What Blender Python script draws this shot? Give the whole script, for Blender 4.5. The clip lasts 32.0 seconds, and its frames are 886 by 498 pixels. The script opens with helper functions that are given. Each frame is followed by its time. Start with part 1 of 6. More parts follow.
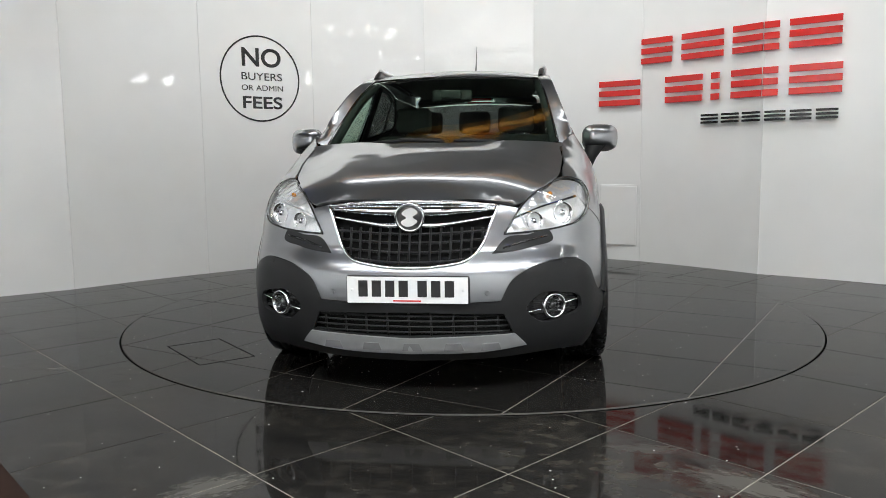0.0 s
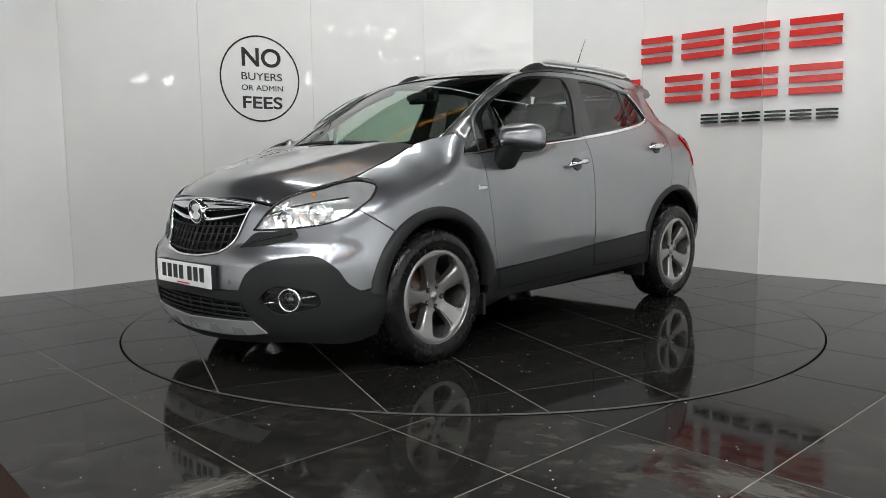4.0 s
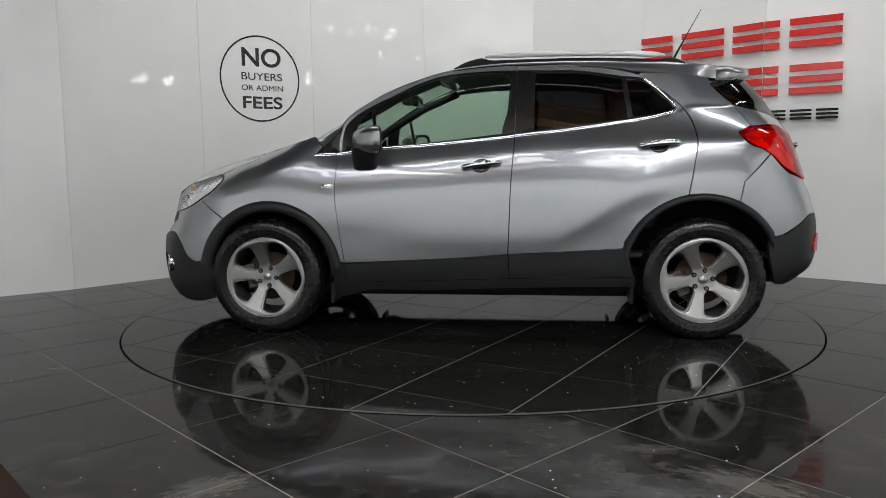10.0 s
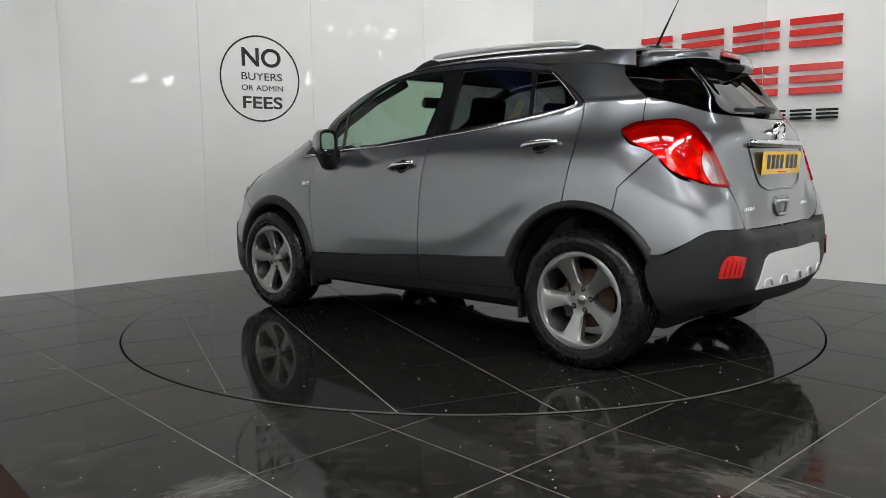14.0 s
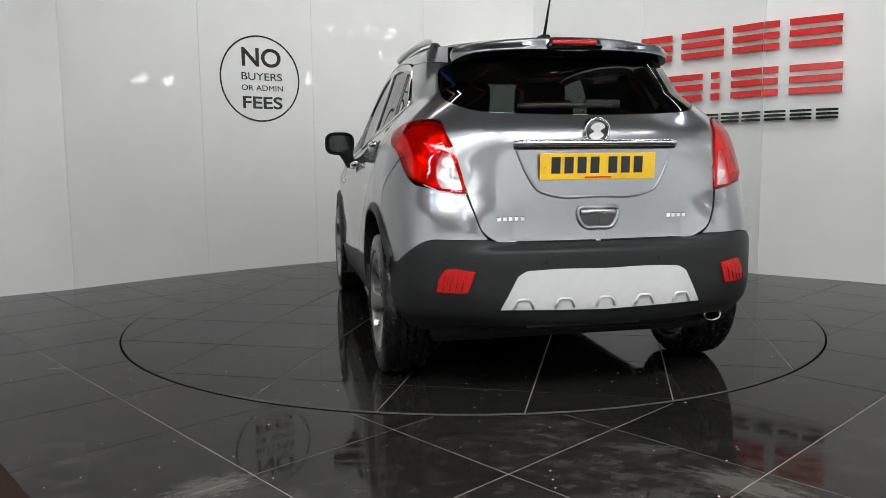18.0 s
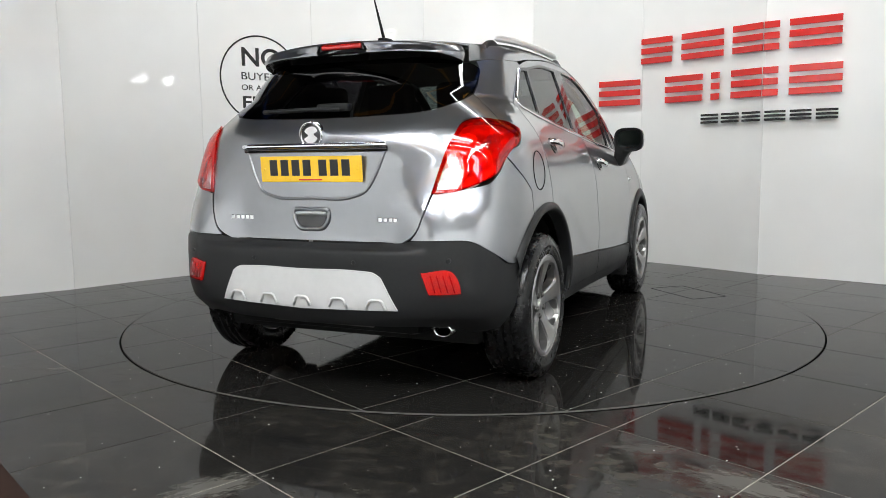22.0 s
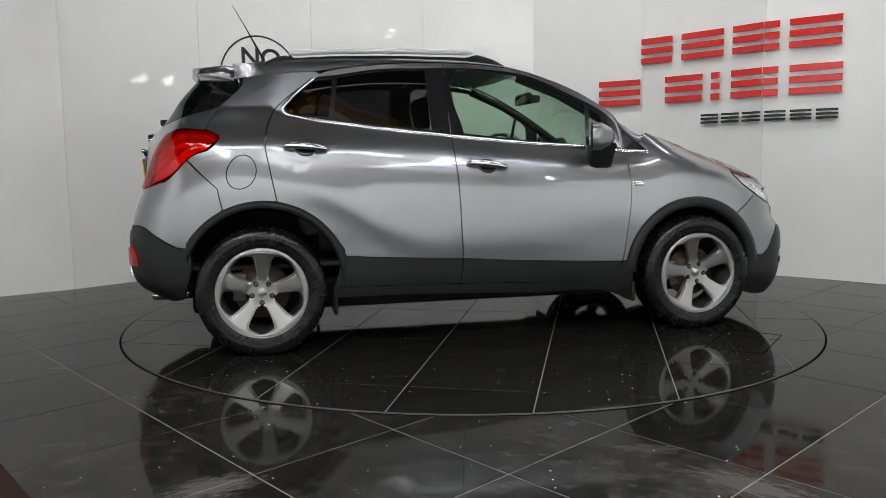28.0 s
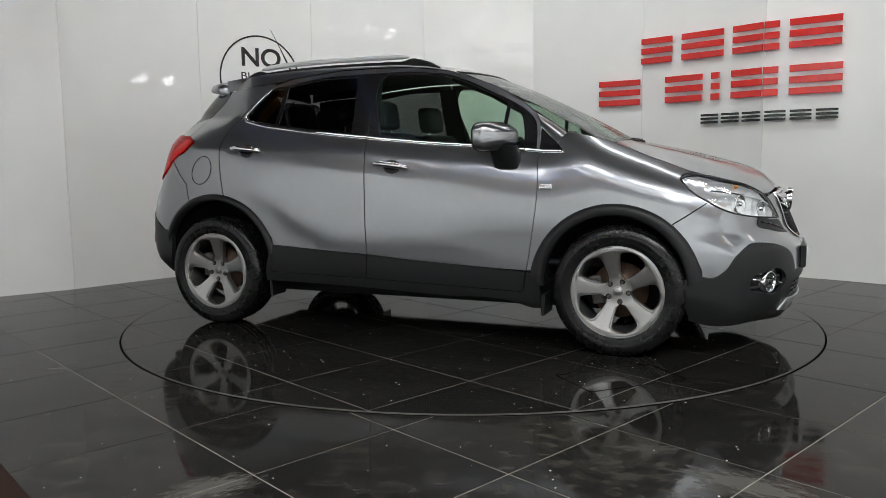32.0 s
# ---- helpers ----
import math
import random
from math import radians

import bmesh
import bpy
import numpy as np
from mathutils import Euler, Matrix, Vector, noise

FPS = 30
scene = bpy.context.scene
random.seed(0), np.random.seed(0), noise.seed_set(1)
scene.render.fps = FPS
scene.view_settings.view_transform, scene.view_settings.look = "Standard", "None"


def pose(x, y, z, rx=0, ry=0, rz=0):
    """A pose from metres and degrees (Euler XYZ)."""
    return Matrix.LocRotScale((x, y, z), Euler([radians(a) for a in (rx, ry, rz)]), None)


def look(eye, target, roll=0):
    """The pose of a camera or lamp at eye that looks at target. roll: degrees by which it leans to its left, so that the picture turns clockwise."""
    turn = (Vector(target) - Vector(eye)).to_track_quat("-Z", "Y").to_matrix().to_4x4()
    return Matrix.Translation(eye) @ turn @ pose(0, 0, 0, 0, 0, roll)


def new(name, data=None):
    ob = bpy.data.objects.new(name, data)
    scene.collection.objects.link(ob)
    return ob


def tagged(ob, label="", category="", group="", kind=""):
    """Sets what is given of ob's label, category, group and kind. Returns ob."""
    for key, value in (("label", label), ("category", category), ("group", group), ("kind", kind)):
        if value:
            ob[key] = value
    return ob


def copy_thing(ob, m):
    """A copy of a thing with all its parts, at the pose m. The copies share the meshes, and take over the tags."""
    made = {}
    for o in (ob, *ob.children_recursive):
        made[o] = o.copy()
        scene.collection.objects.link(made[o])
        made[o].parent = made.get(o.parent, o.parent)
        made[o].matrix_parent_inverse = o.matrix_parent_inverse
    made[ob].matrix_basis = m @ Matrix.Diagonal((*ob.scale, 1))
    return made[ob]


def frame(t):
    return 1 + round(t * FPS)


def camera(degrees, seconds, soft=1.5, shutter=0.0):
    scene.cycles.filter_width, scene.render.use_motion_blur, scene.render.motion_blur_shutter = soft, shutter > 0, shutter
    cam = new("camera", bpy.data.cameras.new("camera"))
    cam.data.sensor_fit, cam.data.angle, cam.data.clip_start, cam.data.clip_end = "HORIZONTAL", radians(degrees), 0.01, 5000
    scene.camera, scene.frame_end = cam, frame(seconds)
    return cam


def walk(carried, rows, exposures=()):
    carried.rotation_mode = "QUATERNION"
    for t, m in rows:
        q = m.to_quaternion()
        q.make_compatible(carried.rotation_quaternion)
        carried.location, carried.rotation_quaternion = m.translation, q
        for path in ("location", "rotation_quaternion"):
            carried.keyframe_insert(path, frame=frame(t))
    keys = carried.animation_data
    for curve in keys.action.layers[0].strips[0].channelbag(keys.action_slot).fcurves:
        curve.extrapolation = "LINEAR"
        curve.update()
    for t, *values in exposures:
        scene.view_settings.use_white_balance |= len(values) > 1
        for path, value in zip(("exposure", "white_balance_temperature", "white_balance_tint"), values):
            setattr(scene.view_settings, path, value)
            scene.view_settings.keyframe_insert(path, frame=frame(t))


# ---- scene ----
cam = camera(58.85, 32.0, soft=0.8)
EYE = (0.0, -5.342, 1.042)
CAM_POSE = Matrix(((0.99938, 0.00723, 0.03437, EYE[0]), (0.03332, 0.11467, -0.99284, EYE[1]),
                   (-0.01112, 0.99338, 0.11436, EYE[2]), (0, 0, 0, 1)))
walk(cam, [(0.0, CAM_POSE), (32.0, CAM_POSE)], exposures=[(0.0, -0.21), (3.0, -0.37), (6.0, -0.36), (9.0, -0.62), (13.0, -0.46), (15.5, -0.46), (17.0, -0.52), (18.2, -0.40), (20.0, 0.0), (23.0, -0.05), (25.5, -0.18), (28.0, -0.50), (31.0, -0.56), (32.0, -0.50)])


def turn(t):
    """The turntable's angle in degrees at t seconds; it turns clockwise seen from above."""
    return -95.42 - 8.988 * t + 0.00244 * t * t


TURNS = [(s, turn(s)) for s in [0.5 * k for k in range(65)]]
TABLE_X, TABLE_Y = -0.017, -0.004
AXLE_X, AXLE_Y = -0.1125, -0.0715          # the car's middle on the turntable

# ------------------------------------------------------------------ light
world = bpy.data.worlds.new("world")
scene.world = world
world.use_nodes = True
world.node_tree.nodes["Background"].inputs["Color"].default_value = (0.75, 0.85, 1.0, 1)
world.node_tree.nodes["Background"].inputs["Strength"].default_value = 0.12


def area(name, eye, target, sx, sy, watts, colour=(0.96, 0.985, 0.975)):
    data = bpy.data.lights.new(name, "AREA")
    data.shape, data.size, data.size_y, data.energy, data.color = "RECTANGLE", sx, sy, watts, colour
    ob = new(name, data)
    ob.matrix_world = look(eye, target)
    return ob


# ------------------------------------------------------------------ materials
def material(name, colour, rough=0.5, metal=0.0, coat=0.0, grain=0.0, grain_size=60.0, bump=0.0, rough_var=0.0, spec=0.5, emit=0.0):
    m = bpy.data.materials.new(name)
    m.use_nodes = True
    n, l = m.node_tree.nodes, m.node_tree.links
    b = n["Principled BSDF"]
    b.inputs["Base Color"].default_value = (*colour, 1)
    b.inputs["Roughness"].default_value = rough
    b.inputs["Metallic"].default_value = metal
    b.inputs["Coat Weight"].default_value = coat
    b.inputs["Coat Roughness"].default_value = 0.02
    b.inputs["Specular IOR Level"].default_value = spec
    if emit:
        b.inputs["Emission Color"].default_value = (*colour, 1)
        b.inputs["Emission Strength"].default_value = emit
    if grain or bump or rough_var:
        tc = n.new("ShaderNodeTexCoord")
        fine = n.new("ShaderNodeTexNoise")
        fine.inputs["Scale"].default_value, fine.inputs["Detail"].default_value = grain_size, 2
        wide = n.new("ShaderNodeTexNoise")
        wide.inputs["Scale"].default_value, wide.inputs["Detail"].default_value = grain_size * 0.06, 4
        for k in (fine, wide):
            l.new(tc.outputs["Object"], k.inputs["Vector"])
        both = n.new("ShaderNodeMath")
        both.operation = "ADD"
        l.new(fine.outputs["Fac"], both.inputs[0]), l.new(wide.outputs["Fac"], both.inputs[1])
        if grain:
            ramp = n.new("ShaderNodeMapRange")
            ramp.inputs["From Min"].default_value, ramp.inputs["From Max"].default_value = 0.6, 1.4
            ramp.inputs["To Min"].default_value, ramp.inputs["To Max"].default_value = 1 - grain, 1 + grain
            l.new(both.outputs[0], ramp.inputs["Value"])
            mix = n.new("ShaderNodeVectorMath")
            mix.operation = "SCALE"
            mix.inputs[0].default_value = colour
            l.new(ramp.outputs[0], mix.inputs["Scale"])
            l.new(mix.outputs[0], b.inputs["Base Color"])
        if rough_var:
            rr = n.new("ShaderNodeMapRange")
            rr.inputs["From Min"].default_value, rr.inputs["From Max"].default_value = 0.6, 1.4
            rr.inputs["To Min"].default_value, rr.inputs["To Max"].default_value = max(0.01, rough - rough_var), rough + rough_var
            l.new(both.outputs[0], rr.inputs["Value"]), l.new(rr.outputs[0], b.inputs["Roughness"])
        if bump:
            bp = n.new("ShaderNodeBump")
            bp.inputs["Strength"].default_value, bp.inputs["Distance"].default_value = bump, 0.002
            l.new(fine.outputs["Fac"], bp.inputs["Height"]), l.new(bp.outputs[0], b.inputs["Normal"])
    return m


def glass(name, tint, gloss=0.06):
    m = bpy.data.materials.new(name)
    m.use_nodes = True
    n, l = m.node_tree.nodes, m.node_tree.links
    n.remove(n["Principled BSDF"])
    clear, shine, facing, mix = (n.new("ShaderNodeBsdfTransparent"), n.new("ShaderNodeBsdfGlossy"), n.new("ShaderNodeLayerWeight"), n.new("ShaderNodeMixShader"))
    power, scale = n.new("ShaderNodeMath"), n.new("ShaderNodeMath")
    facing.inputs["Blend"].default_value = 0.5
    power.operation, power.inputs[1].default_value = "POWER", 5.0
    scale.operation, scale.inputs[1].default_value, scale.inputs[2].default_value = "MULTIPLY_ADD", 0.9, gloss
    clear.inputs["Color"].default_value = (*tint, 1)
    shine.inputs["Roughness"].default_value = 0.01
    l.new(facing.outputs["Facing"], power.inputs[0]), l.new(power.outputs[0], scale.inputs[0]), l.new(scale.outputs[0], mix.inputs[0]), l.new(clear.outputs[0], mix.inputs[1]), l.new(shine.outputs[0], mix.inputs[2])
    l.new(mix.outputs[0], n["Material Output"].inputs["Surface"])
    return m


PAINT = material("grey_metallic_paint", (0.240, 0.247, 0.265), 0.28, 0.90, 1.0, 0.03, 22)
PAINT.node_tree.nodes["Principled BSDF"].inputs["Coat IOR"].default_value = 1.68
PAINT.node_tree.nodes["Principled BSDF"].inputs["Coat Roughness"].default_value = 0.035
PLASTIC = material("charcoal_plastic", (0.0165, 0.0168, 0.0175), 0.42, 0, 0, 0.10, 60, 0.05, 0.05, 0.22)
GLOSS_BLACK = material("gloss_black", (0.012, 0.012, 0.013), 0.12, 0, 0.3)
DARK = material("dark_underside", (0.010, 0.010, 0.010), 0.8, 0, 0, 0.3, 30, spec=0.1)
CHROME = material("chrome", (0.78, 0.79, 0.81), 0.07, 1.0)
SILVER = material("silver_paint", (0.52, 0.53, 0.54), 0.32, 0.6, 0.2, 0.05, 30)
RAIL = material("satin_aluminium", (0.74, 0.74, 0.74), 0.30, 0.15, 0.2, 0.04, 30)
SKID = material("pale_silver_plastic", (0.60, 0.60, 0.60), 0.30, 0.2, 0.3, 0.04, 30)
SKID_DARK = material("grey_silver_plastic", (0.30, 0.30, 0.305), 0.38, 0.15, 0.2, 0.05, 30)
ALLOY = material("alloy_silver", (0.36, 0.355, 0.345), 0.32, 0.9, 0.25, 0.05, 40)
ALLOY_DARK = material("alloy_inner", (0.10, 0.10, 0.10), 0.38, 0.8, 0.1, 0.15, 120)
RUBBER = material("tyre_rubber", (0.006, 0.006, 0.0063), 0.26, 0, 0, 0.25, 40, 0, 0.08, 0.30)
RUST = material("rusty_brake_disc", (0.075, 0.045, 0.03), 0.55, 0.5, 0, 0.4, 60, 0.1)
CALIPER = material("cast_iron", (0.09, 0.085, 0.08), 0.6, 0.4, 0, 0.3, 60, 0.2)
GLASS_FRONT = glass("green_tint_glass", (0.64, 0.77, 0.68))
GLASS_DARK = glass("privacy_glass", (0.12, 0.12, 0.125), 0.085)
LENS = glass("clear_lens", (0.93, 0.94, 0.95))
RED_LENS = material("red_lens", (0.55, 0.012, 0.010), 0.12, 0.25, 1.0, 0.25, 140, 0.25)
RED_GLASS = glass("red_tinted_lens", (0.90, 0.040, 0.018), 0.06)
LAMP_BACK = material("lamp_back", (0.90, 0.90, 0.91), 0.20, 0.6, 0, 0.06, 160, 0.5)
LAMP_CHROME = material("lamp_chrome", (0.95, 0.952, 0.955), 0.15, 0.68, 0, 0.05, 60, 0.1)
RED_DEEP = material("dark_red_lens", (0.30, 0.008, 0.008), 0.15, 0.2, 1.0, 0.2, 140)
WHITE_LENS = material("clear_reflector", (0.62, 0.62, 0.62), 0.14, 0.75, 1.0, 0.3, 120, 0.3)
AMBER = material("amber_lens", (0.75, 0.28, 0.04), 0.15, 0.3, 1.0, 0.2, 120)
REFLECTOR = material("lamp_reflector", (0.90, 0.905, 0.91), 0.08, 1.0, 0, 0.06, 40, 0.1)
PLATE_W = material("white_plate", (0.80, 0.80, 0.80), 0.25, 0, 0.3, 0.04, 60)
PLATE_Y = material("yellow_plate", (0.82, 0.50, 0.02), 0.25, 0, 0.3, 0.05, 60)
PLATE_INK = material("plate_ink", (0.015, 0.015, 0.015), 0.4)
CABIN = material("cabin_trim", (0.035, 0.035, 0.036), 0.6, 0, 0, 0.2, 80, 0.1)
CLOTH = material("seat_cloth", (0.05, 0.05, 0.052), 0.85, 0, 0, 0.35, 260, 0.3)
HEADLINING = material("headlining", (0.35, 0.34, 0.31), 0.9, 0, 0, 0.1, 120, 0.1)
WALL = material("white_wall_panel", (0.80, 0.80, 0.79), 0.42, 0, 0.5, 0.03, 3.0, 0, 0.05)
n, l = WALL.node_tree.nodes, WALL.node_tree.links
ripple, place, relief = n.new("ShaderNodeTexNoise"), n.new("ShaderNodeNewGeometry"), n.new("ShaderNodeBump")
ripple.inputs["Scale"].default_value, ripple.inputs["Detail"].default_value = 2.6, 2
relief.inputs["Strength"].default_value, relief.inputs["Distance"].default_value = 0.35, 0.012
l.new(place.outputs["Position"], ripple.inputs["Vector"]), l.new(ripple.outputs["Fac"], relief.inputs["Height"]), l.new(relief.outputs[0], n["Principled BSDF"].inputs["Coat Normal"])
JOINT = material("white_joint", (0.72, 0.72, 0.71), 0.4, 0, 0, 0.05, 20)
SIGN_RED = material("red_acrylic", (0.62, 0.022, 0.018), 0.22, 0, 0.4, 0.08, 25)
SIGN_BLACK = material("black_acrylic", (0.012, 0.012, 0.013), 0.25, 0, 0.3, 0.1, 25)


def tile_material(name, object_space):
    """Black polished granite with sparse white flecks, dusty smears and a varying polish."""
    m = bpy.data.materials.new(name)
    m.use_nodes = True
    n, l = m.node_tree.nodes, m.node_tree.links
    b = n["Principled BSDF"]
    geo = n.new("ShaderNodeNewGeometry") if not object_space else n.new("ShaderNodeTexCoord")
    src = geo.outputs["Position"] if not object_space else geo.outputs["Object"]
    info = n.new("ShaderNodeObjectInfo")
    fleck = n.new("ShaderNodeTexVoronoi")
    fleck.inputs["Scale"].default_value = 26
    pick = n.new("ShaderNodeMath")
    pick.operation = "LESS_THAN"
    pick.inputs[1].default_value = 0.085
    sep = n.new("ShaderNodeSeparateColor")
    keep = n.new("ShaderNodeMath")
    keep.operation = "GREATER_THAN"
    keep.inputs[1].default_value = 0.86
    speck = n.new("ShaderNodeMath")
    speck.operation = "MULTIPLY"
    dust = n.new("ShaderNodeTexNoise")
    dust.inputs["Scale"].default_value, dust.inputs["Detail"].default_value, dust.inputs["Roughness"].default_value = 1.6, 8, 0.62
    streak = n.new("ShaderNodeTexNoise")
    streak.inputs["Scale"].default_value, streak.inputs["Detail"].default_value = 9, 5
    stretch = n.new("ShaderNodeMapping")
    stretch.inputs["Scale"].default_value = (1.3, 1.9, 1)
    l.new(src, fleck.inputs["Vector"]), l.new(src, dust.inputs["Vector"]), l.new(src, stretch.inputs["Vector"])
    l.new(stretch.outputs[0], streak.inputs["Vector"])
    l.new(fleck.outputs["Distance"], pick.inputs[0]), l.new(fleck.outputs["Color"], sep.inputs[0])
    l.new(sep.outputs[0], keep.inputs[0]), l.new(pick.outputs[0], speck.inputs[0]), l.new(keep.outputs[0], speck.inputs[1])
    smear = n.new("ShaderNodeMath")
    smear.operation = "MULTIPLY"
    l.new(dust.outputs["Fac"], smear.inputs[0]), l.new(streak.outputs["Fac"], smear.inputs[1])
    haze = n.new("ShaderNodeMapRange")
    haze.inputs["From Min"].default_value, haze.inputs["From Max"].default_value = (0.30, 0.52) if object_space else (0.235, 0.42)
    l.new(smear.outputs[0], haze.inputs["Value"])
    base = n.new("ShaderNodeMix")
    base.data_type = "RGBA"
    base.inputs["A"].default_value, base.inputs["B"].default_value = (0.0112, 0.0105, 0.0098, 1), (0.034, 0.0305, 0.0255, 1)
    l.new(haze.outputs[0], base.inputs["Factor"])
    vary = n.new("ShaderNodeMapRange")
    vary.inputs["To Min"].default_value, vary.inputs["To Max"].default_value = 0.8, 1.25
    l.new(info.outputs["Random"], vary.inputs["Value"])
    tint = n.new("ShaderNodeVectorMath")
    tint.operation = "SCALE"
    l.new(base.outputs["Result"], tint.inputs[0]), l.new(vary.outputs[0], tint.inputs["Scale"])
    final = n.new("ShaderNodeMix")
    final.data_type = "RGBA"
    final.inputs["B"].default_value = (0.85, 0.85, 0.82, 1)
    l.new(speck.outputs[0], final.inputs["Factor"]), l.new(tint.outputs[0], final.inputs["A"])
    l.new(final.outputs["Result"], b.inputs["Base Color"])
    rough = n.new("ShaderNodeMapRange")
    rough.inputs["To Min"].default_value, rough.inputs["To Max"].default_value = 0.05, 0.20
    l.new(haze.outputs[0], rough.inputs["Value"]), l.new(rough.outputs[0], b.inputs["Roughness"])
    b.inputs["Specular IOR Level"].default_value = 0.074
    if not object_space:
        colour, gloss = final.outputs["Result"], rough.outputs[0]
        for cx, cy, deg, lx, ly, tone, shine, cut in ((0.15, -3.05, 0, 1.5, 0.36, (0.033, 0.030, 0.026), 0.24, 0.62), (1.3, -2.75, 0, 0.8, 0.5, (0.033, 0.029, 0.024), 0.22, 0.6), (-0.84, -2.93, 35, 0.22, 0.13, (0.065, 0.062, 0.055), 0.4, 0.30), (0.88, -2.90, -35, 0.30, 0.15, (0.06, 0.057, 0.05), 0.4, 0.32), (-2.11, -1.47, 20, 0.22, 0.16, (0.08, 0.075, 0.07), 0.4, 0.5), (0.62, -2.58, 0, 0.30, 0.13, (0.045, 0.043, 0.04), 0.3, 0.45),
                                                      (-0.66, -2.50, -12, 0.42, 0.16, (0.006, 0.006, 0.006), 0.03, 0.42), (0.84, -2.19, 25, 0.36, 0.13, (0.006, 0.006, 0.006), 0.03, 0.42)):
            put = n.new("ShaderNodeMapping")
            put.vector_type = "TEXTURE"
            put.inputs["Location"].default_value, put.inputs["Rotation"].default_value, put.inputs["Scale"].default_value = (cx, cy, 0), (0, 0, math.radians(deg)), (lx, ly, 1)
            far = n.new("ShaderNodeVectorMath")
            far.operation = "LENGTH"
            grain = n.new("ShaderNodeTexNoise")
            grain.inputs["Scale"].default_value, grain.inputs["Detail"].default_value, grain.inputs["Roughness"].default_value = 2.2, 9, 0.7
            longer = n.new("ShaderNodeMapping")
            longer.inputs["Scale"].default_value = (1.6, 2.6, 1)
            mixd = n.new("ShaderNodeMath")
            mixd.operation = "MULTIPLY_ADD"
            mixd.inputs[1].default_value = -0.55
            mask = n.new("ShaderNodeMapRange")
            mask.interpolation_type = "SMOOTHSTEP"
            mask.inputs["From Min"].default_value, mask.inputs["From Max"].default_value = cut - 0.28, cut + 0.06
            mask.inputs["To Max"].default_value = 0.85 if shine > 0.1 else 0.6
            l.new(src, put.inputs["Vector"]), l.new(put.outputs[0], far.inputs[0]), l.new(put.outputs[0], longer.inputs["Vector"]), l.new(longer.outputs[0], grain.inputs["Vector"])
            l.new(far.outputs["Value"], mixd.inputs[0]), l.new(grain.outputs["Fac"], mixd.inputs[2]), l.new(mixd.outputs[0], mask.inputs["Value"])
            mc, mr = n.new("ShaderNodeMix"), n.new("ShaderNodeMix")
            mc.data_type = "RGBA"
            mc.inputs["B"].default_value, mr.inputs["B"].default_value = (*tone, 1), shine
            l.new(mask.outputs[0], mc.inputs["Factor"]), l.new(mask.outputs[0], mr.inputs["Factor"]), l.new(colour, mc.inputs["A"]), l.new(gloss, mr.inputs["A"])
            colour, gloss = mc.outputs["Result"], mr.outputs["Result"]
        l.new(colour, b.inputs["Base Color"]), l.new(gloss, b.inputs["Roughness"])
    return m


TILE = tile_material("granite_tile", False)
TILE_TABLE = tile_material("granite_tile_turning", True)
GROUT = material("grey_grout", (0.185, 0.170, 0.150), 0.8, 0, 0, 0.25, 60)
GAP = material("black_gap", (0.003, 0.003, 0.003), 0.9, spec=0.0)
ROOF_DARK = material("dark_roof_sheet", (0.035, 0.034, 0.034), 0.7, 0, 0, 0.2, 8)
BEAM_ORANGE = material("orange_steel", (0.55, 0.25, 0.03), 0.45, 0, 0, 0.15, 12)
BEAM_BLUE = material("blue_steel", (0.02, 0.06, 0.28), 0.45, 0, 0, 0.15, 12)
TUBE = material("glowing_panel", (0.96, 0.985, 0.975), 0.4, 0, 0, emit=27.0)
EDGE_STEEL = material("worn_grey_steel", (0.085, 0.082, 0.077), 0.7, 0, 0, 0.3, 40, spec=0.1)
PANEL_GLOW = material("glowing_diffuser", (0.96, 0.985, 0.975), 0.4, 0, 0, emit=9.0)
FLOOD_GLOW = material("glowing_flood", (0.96, 0.985, 0.975), 0.4, 0, 0, emit=30.0)
ROOFLIGHT = material("glowing_rooflight", (0.86, 0.93, 1.0), 0.4, 0, 0, emit=12.0)
LAMP_BODY = material("white_lamp_body", (0.7, 0.7, 0.7), 0.4, 0, 0, 0.05, 20)
WALL_FAR = material("matt_white_wall", (0.74, 0.74, 0.735), 0.5, 0, 0, 0.08, 2.5)
BROWN = material("dark_brown_wood", (0.016, 0.0078, 0.0055), 0.65, 0, 0, 0.3, 25, 0, 0, 0.08)


# ------------------------------------------------------------------ mesh helpers
def shaded(me, smooth):
    for poly in me.polygons:
        poly.use_smooth = smooth


def part(name, bm, mat, parent=None, label="", smooth=False):
    me = bpy.data.meshes.new(name)
    bm.to_mesh(me)
    bm.free()
    return hold(name, me, mat, parent, label, smooth)


def hold(name, me, mat, parent=None, label="", smooth=False):
    if mat:
        me.materials.append(mat)
    shaded(me, smooth)
    ob = new(name, me)
    ob.parent = parent
    if label:
        ob["label"] = label
    return ob


def mesh(name, verts, faces):
    me = bpy.data.meshes.new(name)
    me.from_pydata([tuple(map(float, v)) for v in verts], [], [tuple(map(int, f)) for f in faces])
    me.update()
    return me


def box(sx, sy, sz, at=(0, 0, 0), bevel=0.0, seg=2, m=None):
    bm = bmesh.new()
    bmesh.ops.create_cube(bm, size=1, matrix=Matrix.Translation(at) @ (m or Matrix()) @ Matrix.Diagonal((sx, sy, sz, 1)))
    if bevel:
        bmesh.ops.bevel(bm, geom=list(bm.edges), offset=bevel, segments=seg, affect="EDGES", profile=0.6)
    return bm


def add_bm(bm, other):
    me = bpy.data.meshes.new("tmp")
    other.to_mesh(me)
    other.free()
    bm.from_mesh(me)
    bpy.data.meshes.remove(me)
    return bm


